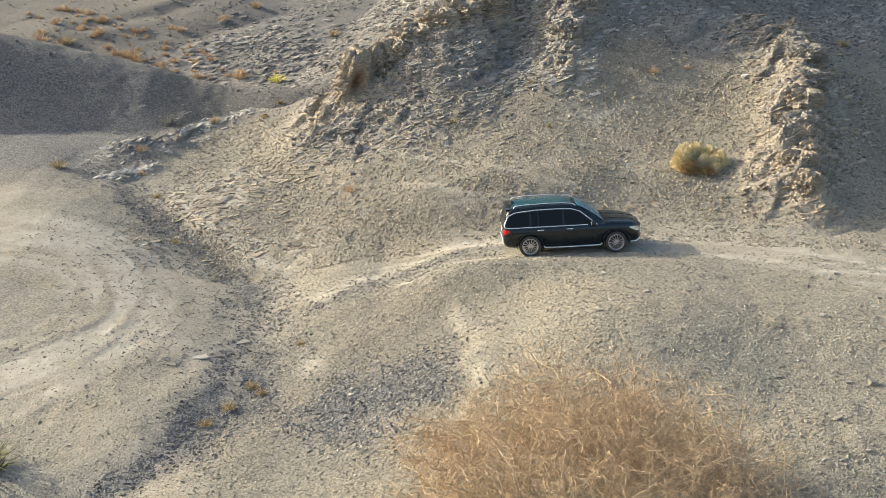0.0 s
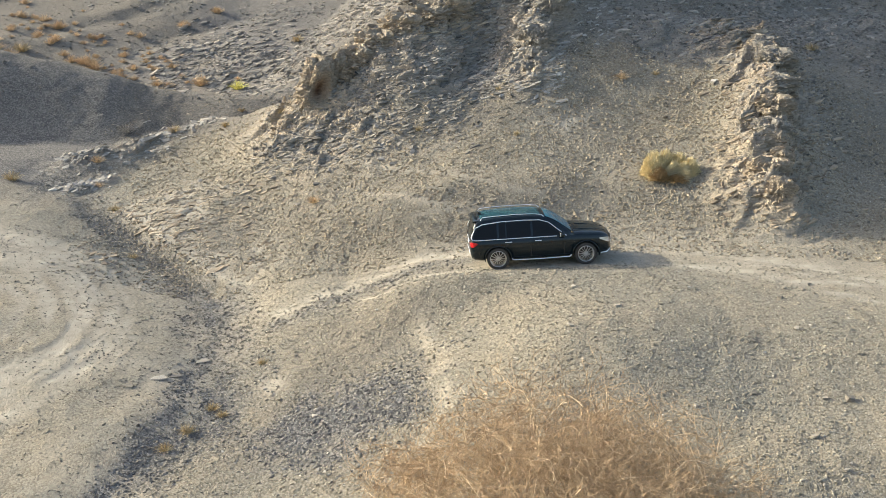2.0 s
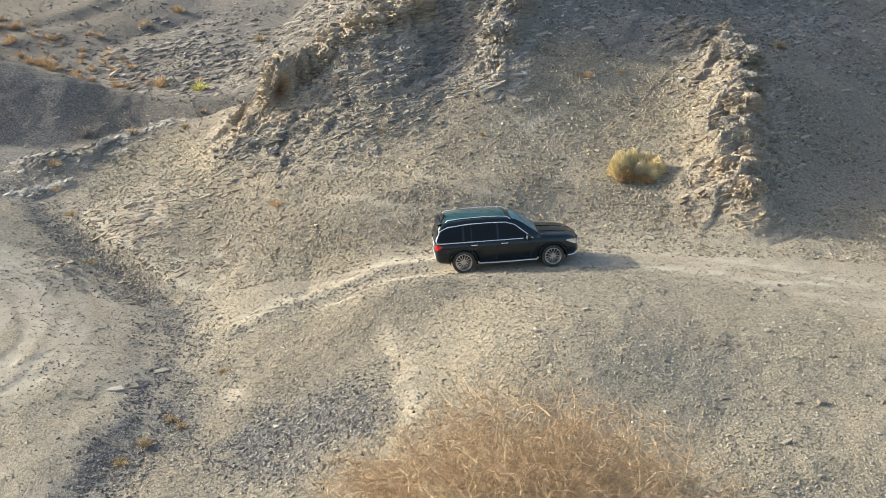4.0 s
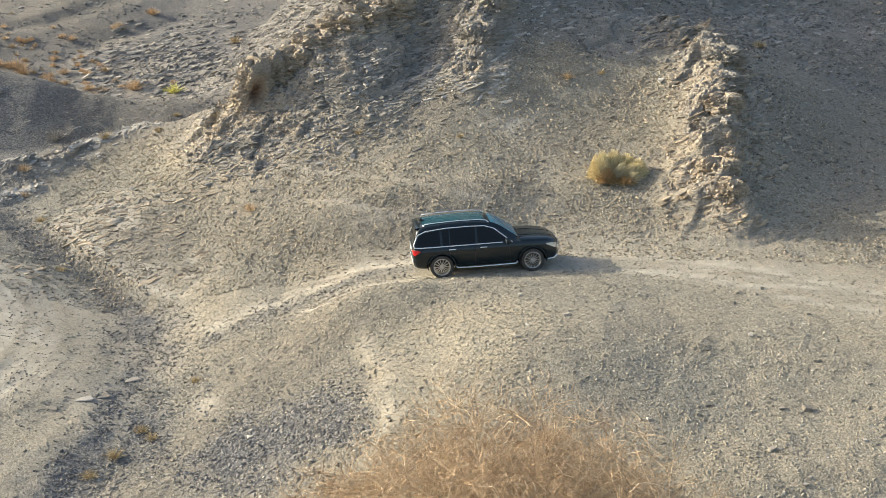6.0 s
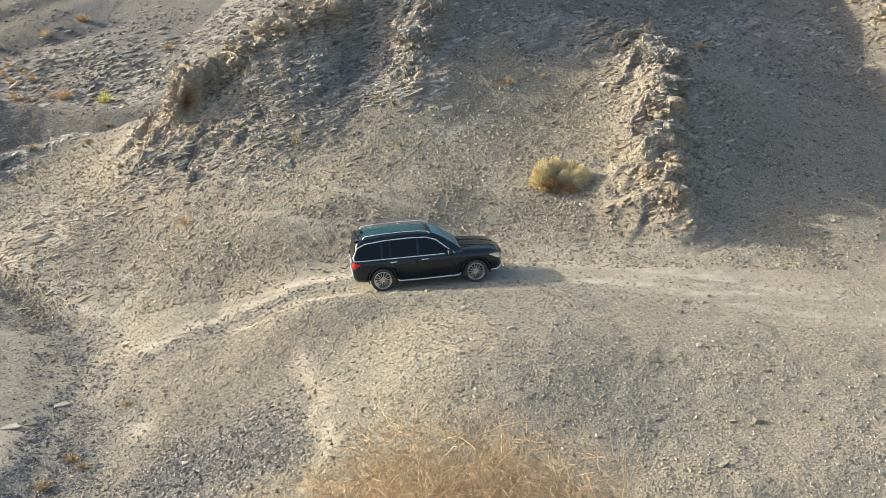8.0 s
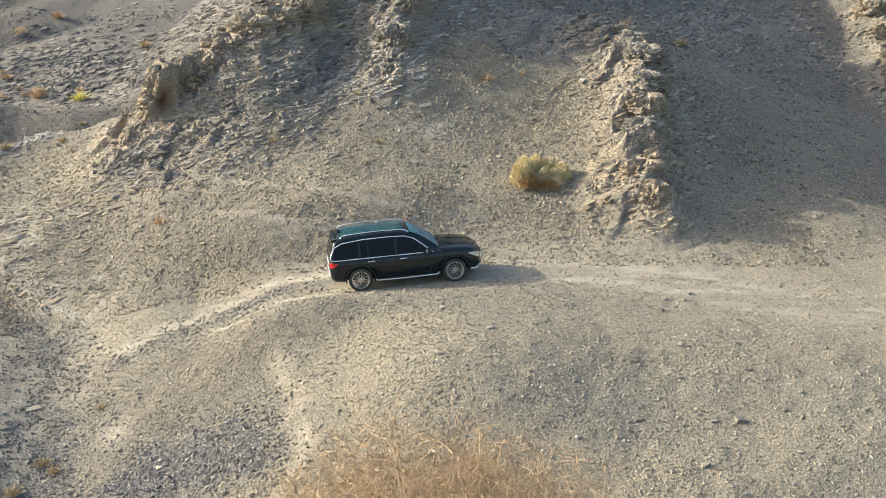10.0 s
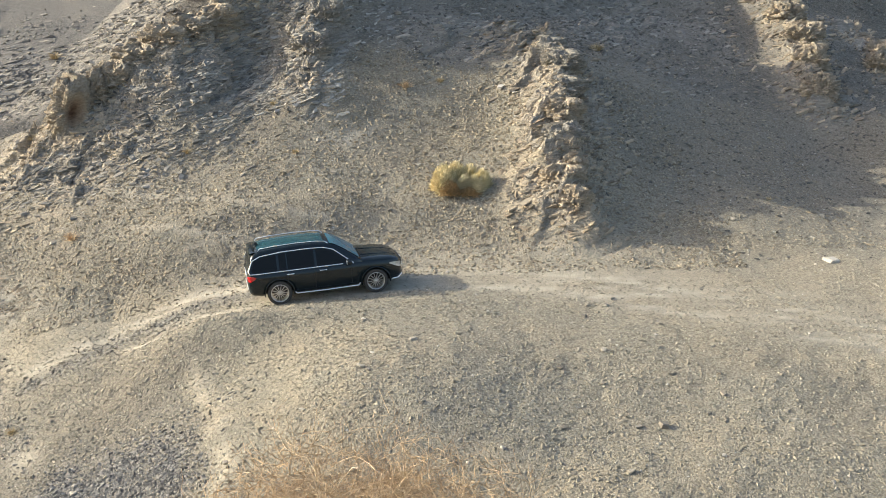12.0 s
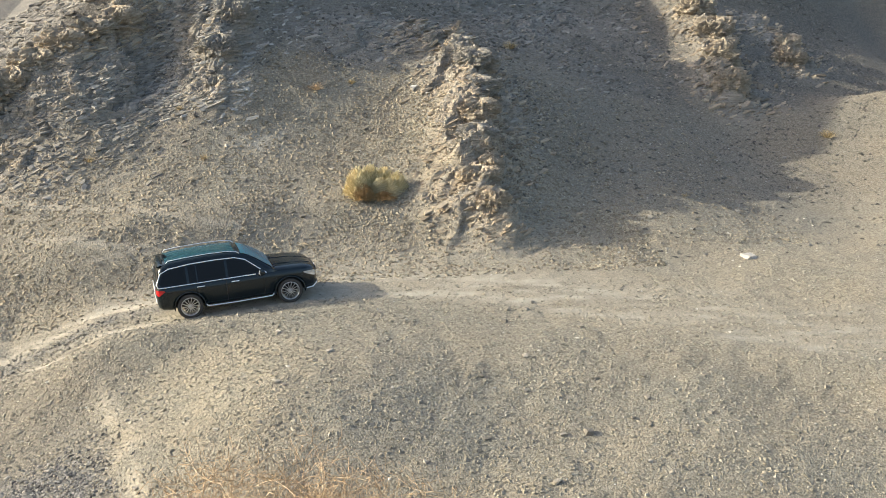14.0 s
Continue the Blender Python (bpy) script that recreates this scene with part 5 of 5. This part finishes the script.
def car_body(car):
    rows = []
    for x, w, t, b in zip(BODY_X, BODY_W, BODY_T, BODY_B):
        rows.append(mirrored([(x, 0, b), (x, w * 0.82, b), (x, w * 0.95, b + 0.06), (x, w * 0.99, b + 0.2 * (t - b)), (x, w, b + 0.5 * (t - b)), (x, w * 0.995, b + 0.72 * (t - b)),
                              (x, w * 0.975, t - 0.06), (x, w * 0.93, t - 0.012), (x, w * 0.6, t + 0.012), (x, 0, t + 0.02)]))
    bm = skin([r + [r[0]] for r in rows], False)
    bmesh.ops.remove_doubles(bm, verts=bm.verts, dist=0.0005)
    bmesh.ops.holes_fill(bm, edges=[e for e in bm.edges if e.is_boundary])
    bmesh.ops.recalc_face_normals(bm, faces=bm.faces)
    body = part("body", bm, PAINT, car)
    cutters = []
    for ax in (1.63, -1.445):
        cut = bmesh.new()
        bmesh.ops.create_cone(cut, cap_ends=True, segments=40, radius1=0.455, radius2=0.455, depth=2.4, matrix=Matrix.Translation((ax, 0, 0.40)) @ Matrix.Rotation(math.pi / 2, 4, "X"))
        me = bpy.data.meshes.new("arch")
        cut.to_mesh(me)
        cut.free()
        cutter = new("arch", me)
        cutters.append(cutter)
        cutter.parent = car
        mod = body.modifiers.new("arch", "BOOLEAN")
        mod.operation, mod.object, mod.solver = "DIFFERENCE", cutter, "EXACT"
    bpy.context.view_layer.update()
    cut_mesh = bpy.data.meshes.new_from_object(body.evaluated_get(bpy.context.evaluated_depsgraph_get()))
    body.modifiers.clear()
    body.data = cut_mesh
    for cutter in cutters:
        bpy.data.objects.remove(cutter)
    return body


def build_car(m):
    car = thing("off_road_car", m, "dusty black large off-road car with chrome trim on the track", "car")
    car_body(car)
    well = bmesh.new()
    box(well, (0.1, 0, 0.62), (4.3, 1.35, 0.55))
    part("underbody", well, PLASTIC, car, "dark underbody", False)
    cabin = part("cabin", skin([mirrored(cabin_half(x, h)) for x, h in zip(CABIN_X, CABIN_H)]), PAINT, car)
    xs = np.linspace(0.27, 1.18, 8)
    part("windscreen", skin([[cabin_top(x, s) for s in np.linspace(-1.0, 1.0, 9)] for x in xs], False), SCREEN, car, "windscreen with the sky's reflection in its blue colour")
    part("sunroof", skin([[cabin_top(x, s) for s in np.linspace(-0.9, 0.9, 7)] for x in np.linspace(-2.0, 0.1, 10)], False), ROOF_GLASS, cabin, "dark glass roof with the sky's reflection in its teal colour")
    part("rear_window", skin([[cabin_top(x, s) + Vector((-0.012, 0, 0)) for s in np.linspace(-0.92, 0.92, 7)] for x in np.linspace(-2.465, -2.33, 4)], False), GLASS, car)
    part("rear_spoiler", skin([[Vector((x, s * 0.66, 1.775 - 0.03 * s * s - dz)) for s in np.linspace(-1, 1, 9)] for x, dz in ((-2.05, 0.012), (-2.3, 0.018), (-2.41, 0.045), (-2.40, 0.07), (-2.25, 0.09))]), PAINT, car)
    fin = bmesh.new()
    verts = box(fin, (-1.98, 0, 1.84), (0.2, 0.035, 0.11))
    for v in verts:
        if v.co.z > 1.84:
            v.co.x = -2.05 + (v.co.x + 1.98) * 0.25
    part("roof_antenna", fin, PLASTIC, car, "", False)
    for side in (-1, 1):
        panes = [[(0.86, 1.13), (0.34, 1.53), (0.04, 1.62), (-0.2, 1.64), (-0.2, 1.13)], [(-0.28, 1.13), (-0.28, 1.645), (-1.0, 1.64), (-1.12, 1.635), (-1.12, 1.13)],
                 [(-1.16, 1.13), (-1.16, 1.635), (-1.38, 1.625), (-1.38, 1.13)], [(-1.46, 1.13), (-1.46, 1.62), (-1.95, 1.57), (-2.17, 1.47), (-2.28, 1.22), (-2.2, 1.14)]]
        for outline in panes:
            part("side_window", side_panel(outline, side), GLASS, cabin)
        trim = [(0.96, 1.09), (0.36, 1.57), (0.05, 1.665), (-0.5, 1.685), (-1.3, 1.675), (-1.95, 1.615), (-2.2, 1.51), (-2.36, 1.22), (-2.32, 1.11), (-2.1, 1.10), (-0.6, 1.10), (0.62, 1.10)]
        part("window_trim", tube_bm([(x, side * (cabin_side(z) + 0.006), z) for x, z in trim], 0.017), CHROME, cabin, "bright chrome window surround")
        rail = [(-2.02, 1.765), (-1.94, 1.835), (-1.5, 1.868), (-0.8, 1.885), (-0.2, 1.872), (0.12, 1.835), (0.22, 1.755)]
        part("roof_rail", tube_bm([(x, side * 0.66, z) for x, z in rail], 0.014), CHROME, car, "silver roof rail")
        part("side_step", tube_bm([(x, side * y, z) for x, y, z in ((1.12, 0.93, 0.40), (1.05, 0.985, 0.345), (0.0, 0.99, 0.335), (-0.9, 0.985, 0.345), (-0.98, 0.93, 0.40))], 0.021), CHROME, car, "bright metal side step")
        for ax in (-0.02, -1.06):
            part("door_handle", soft_box((ax, side * 0.968, 0.985), (0.24, 0.035, 0.032), 0.012), CHROME, car, "chrome door handle")
        for seam in (0.86, -0.29, -1.14):
            gap = bmesh.new()
            box(gap, (seam, side * 0.9655, 0.75), (0.012, 0.006, 0.62))
            part("door_gap", gap, PLASTIC, car, "", False)
        mirror = part("mirror", soft_box((0.80, side * 1.08, 1.17), (0.16, 0.24, 0.17), 0.05), PAINT, car)
        part("mirror_glass", soft_box((0.725, side * 1.08, 1.17), (0.012, 0.19, 0.12), 0.004), CHROME, mirror)
        lamp = bmesh.new()
        rows = [[(2.08, 0.935, 0.945), (2.08, 0.935, 0.925)], [(2.22, 0.90, 0.95), (2.24, 0.91, 0.84)], [(2.38, 0.815, 0.93), (2.41, 0.83, 0.76)], [(2.46, 0.70, 0.90), (2.485, 0.715, 0.73)], [(2.50, 0.60, 0.87), (2.52, 0.615, 0.76)]]
        lamp = skin([[(x + 0.006, side * (y + 0.012), z) for x, y, z in row] for row in rows], False)
        part("headlight", lamp, CLEAR_LENS, car, "clear faceted headlight")
        tail = skin([[(x, side * y, z) for x, y, z in row] for row in ([(-2.21, 0.958, 0.995), (-2.21, 0.958, 0.975)], [(-2.34, 0.943, 1.03), (-2.36, 0.946, 0.90)], [(-2.44, 0.915, 1.035), (-2.45, 0.92, 0.85)], [(-2.505, 0.872, 1.03), (-2.515, 0.878, 0.85)], [(-2.555, 0.72, 1.0), (-2.57, 0.72, 0.88)], [(-2.57, 0.55, 0.985), (-2.575, 0.55, 0.89)])], False)
        part("tail_light", tail, RED_LENS, car, "red tail light")
        part("wheel_arch_trim", tube_bm([(1.63 + 0.465 * math.cos(a), side * 0.958, 0.40 + 0.465 * math.sin(a)) for a in np.linspace(-0.15, 3.29, 20)], 0.022), PAINT, car)
        part("wheel_arch_trim", tube_bm([(-1.445 + 0.465 * math.cos(a), side * 0.963, 0.40 + 0.465 * math.sin(a)) for a in np.linspace(-0.15, 3.29, 20)], 0.022), PAINT, car)
        part("bumper_trim", tube_bm([(2.15, side * 0.93, 0.40), (2.36, side * 0.86, 0.40), (2.50, side * 0.66, 0.43), (2.545, side * 0.45, 0.44)], 0.020), CHROME, car, "chrome lip below the front bumper")
    part("grille", soft_box((2.53, 0, 0.78), (0.08, 0.95, 0.30), 0.03), PLASTIC, car)
    for z in (0.71, 0.78, 0.85):
        part("grille_bar", soft_box((2.575, 0, z), (0.02, 0.9, 0.028), 0.008), CHROME, car)
    part("grille_badge", lathe([(0.0, -0.01), (0.1, -0.01), (0.1, 0.01), (0.0, 0.01)], 20), CHROME, car).matrix_local = Matrix.Translation((2.592, 0, 0.79)) @ Matrix.Rotation(math.pi / 2, 4, "Z")
    for y in (-0.28, 0.28):
        part("bonnet_crease", tube_bm([(1.05, y * 1.35, 1.160), (1.6, y * 1.25, 1.148), (2.1, y * 1.1, 1.098), (2.4, y, 1.030)], 0.012), PAINT, car)
        part("bonnet_vent", soft_box((1.18, y * 1.9, 1.153), (0.22, 0.13, 0.012), 0.004), PLASTIC, car)
    part("front_intake", soft_box((2.52, 0, 0.50), (0.08, 1.1, 0.13), 0.03), PLASTIC, car)
    part("rear_bumper_trim", soft_box((-2.565, 0, 0.56), (0.03, 1.2, 0.035), 0.01), CHROME, car)
    part("number_plate", soft_box((-2.575, 0, 0.86), (0.015, 0.50, 0.11), 0.004), plain_material("plate_white", (0.7, 0.7, 0.68), 0.5), car, "plain pale number plate")
    part("tailgate_trim", soft_box((-2.572, 0, 0.98), (0.02, 0.9, 0.03), 0.006), CHROME, car)
    wheel = thing("wheel", Matrix(), "", "")
    wheel.parent = car
    part("tyre", lathe([(0.285, -0.11), (0.34, -0.135), (0.378, -0.125), (0.392, -0.09), (0.395, 0.0), (0.392, 0.09), (0.378, 0.125), (0.34, 0.135), (0.285, 0.11)], 40), RUBBER, wheel, "dusty black tyre")
    rim = part("rim", lathe([(0.29, -0.115), (0.285, -0.125), (0.268, -0.12), (0.258, -0.06), (0.255, 0.10)], 40), ALLOY, wheel, "silver alloy rim")
    part("brake_disc", lathe([(0.0, -0.02), (0.2, -0.02), (0.2, 0.02), (0.0, 0.02)], 28), PLASTIC, wheel)
    part("hub_cap", lathe([(0.0, -0.115), (0.045, -0.112), (0.06, -0.09), (0.06, 0.0)], 20), ALLOY, wheel)
    spoke = bmesh.new()
    vs = box(spoke, (0.16, -0.095, 0), (0.21, 0.025, 0.022))
    for v in vs:
        v.co.y += 0.03 * (1 - (v.co.x - 0.06) / 0.2) * 0.5
    first = part("spoke", spoke, ALLOY, wheel, "", False)
    for k in range(1, 14):
        other = new("spoke", first.data)
        other.parent = wheel
        other.matrix_local = Matrix.Rotation(2 * math.pi * k / 14, 4, "Y")
    spots = [(1.63, -0.835, 0), (-1.445, -0.835, 0), (1.63, 0.835, 180), (-1.445, 0.835, 180)]
    for k, (wx, wy, a) in enumerate(spots):
        w = wheel if k == 0 else copy_thing(wheel, Matrix())
        w.matrix_basis = pose(wx, wy, 0.395, 0, 0, a)
    for child in car.children:
        if child.type == "MESH":
            for v in child.data.vertices:
                if v.co.x < -1.9:
                    v.co.x = -1.9 + (v.co.x + 1.9) * 0.74
    return car


CAR_X, CAR_Y, CAR_YAW = -2.54, 5.72, 8.0
ca, sa = math.cos(radians(CAR_YAW)), math.sin(radians(CAR_YAW))
contact = [(CAR_X + ca * wx - sa * wy, CAR_Y + sa * wx + ca * wy, wx, wy) for wx in (1.63, -1.445) for wy in (-0.835, 0.835)]
heights = [float(ground_at(x, y)) for x, y, _, _ in contact]
rise = (heights[0] + heights[1] - heights[2] - heights[3]) / 2 / 3.075
tilt = (heights[1] + heights[3] - heights[0] - heights[2]) / 2 / 1.67
car_z = sum(heights) / 4 - rise * 0.09
forward = Vector((ca, sa, rise)).normalized()
leftward = Vector((-sa, ca, tilt))
up = forward.cross(leftward).normalized()
leftward = up.cross(forward)
car_pose = Matrix(((forward.x, leftward.x, up.x, CAR_X), (forward.y, leftward.y, up.y, CAR_Y), (forward.z, leftward.z, up.z, car_z - 0.015), (0, 0, 0, 1)))
build_car(car_pose)
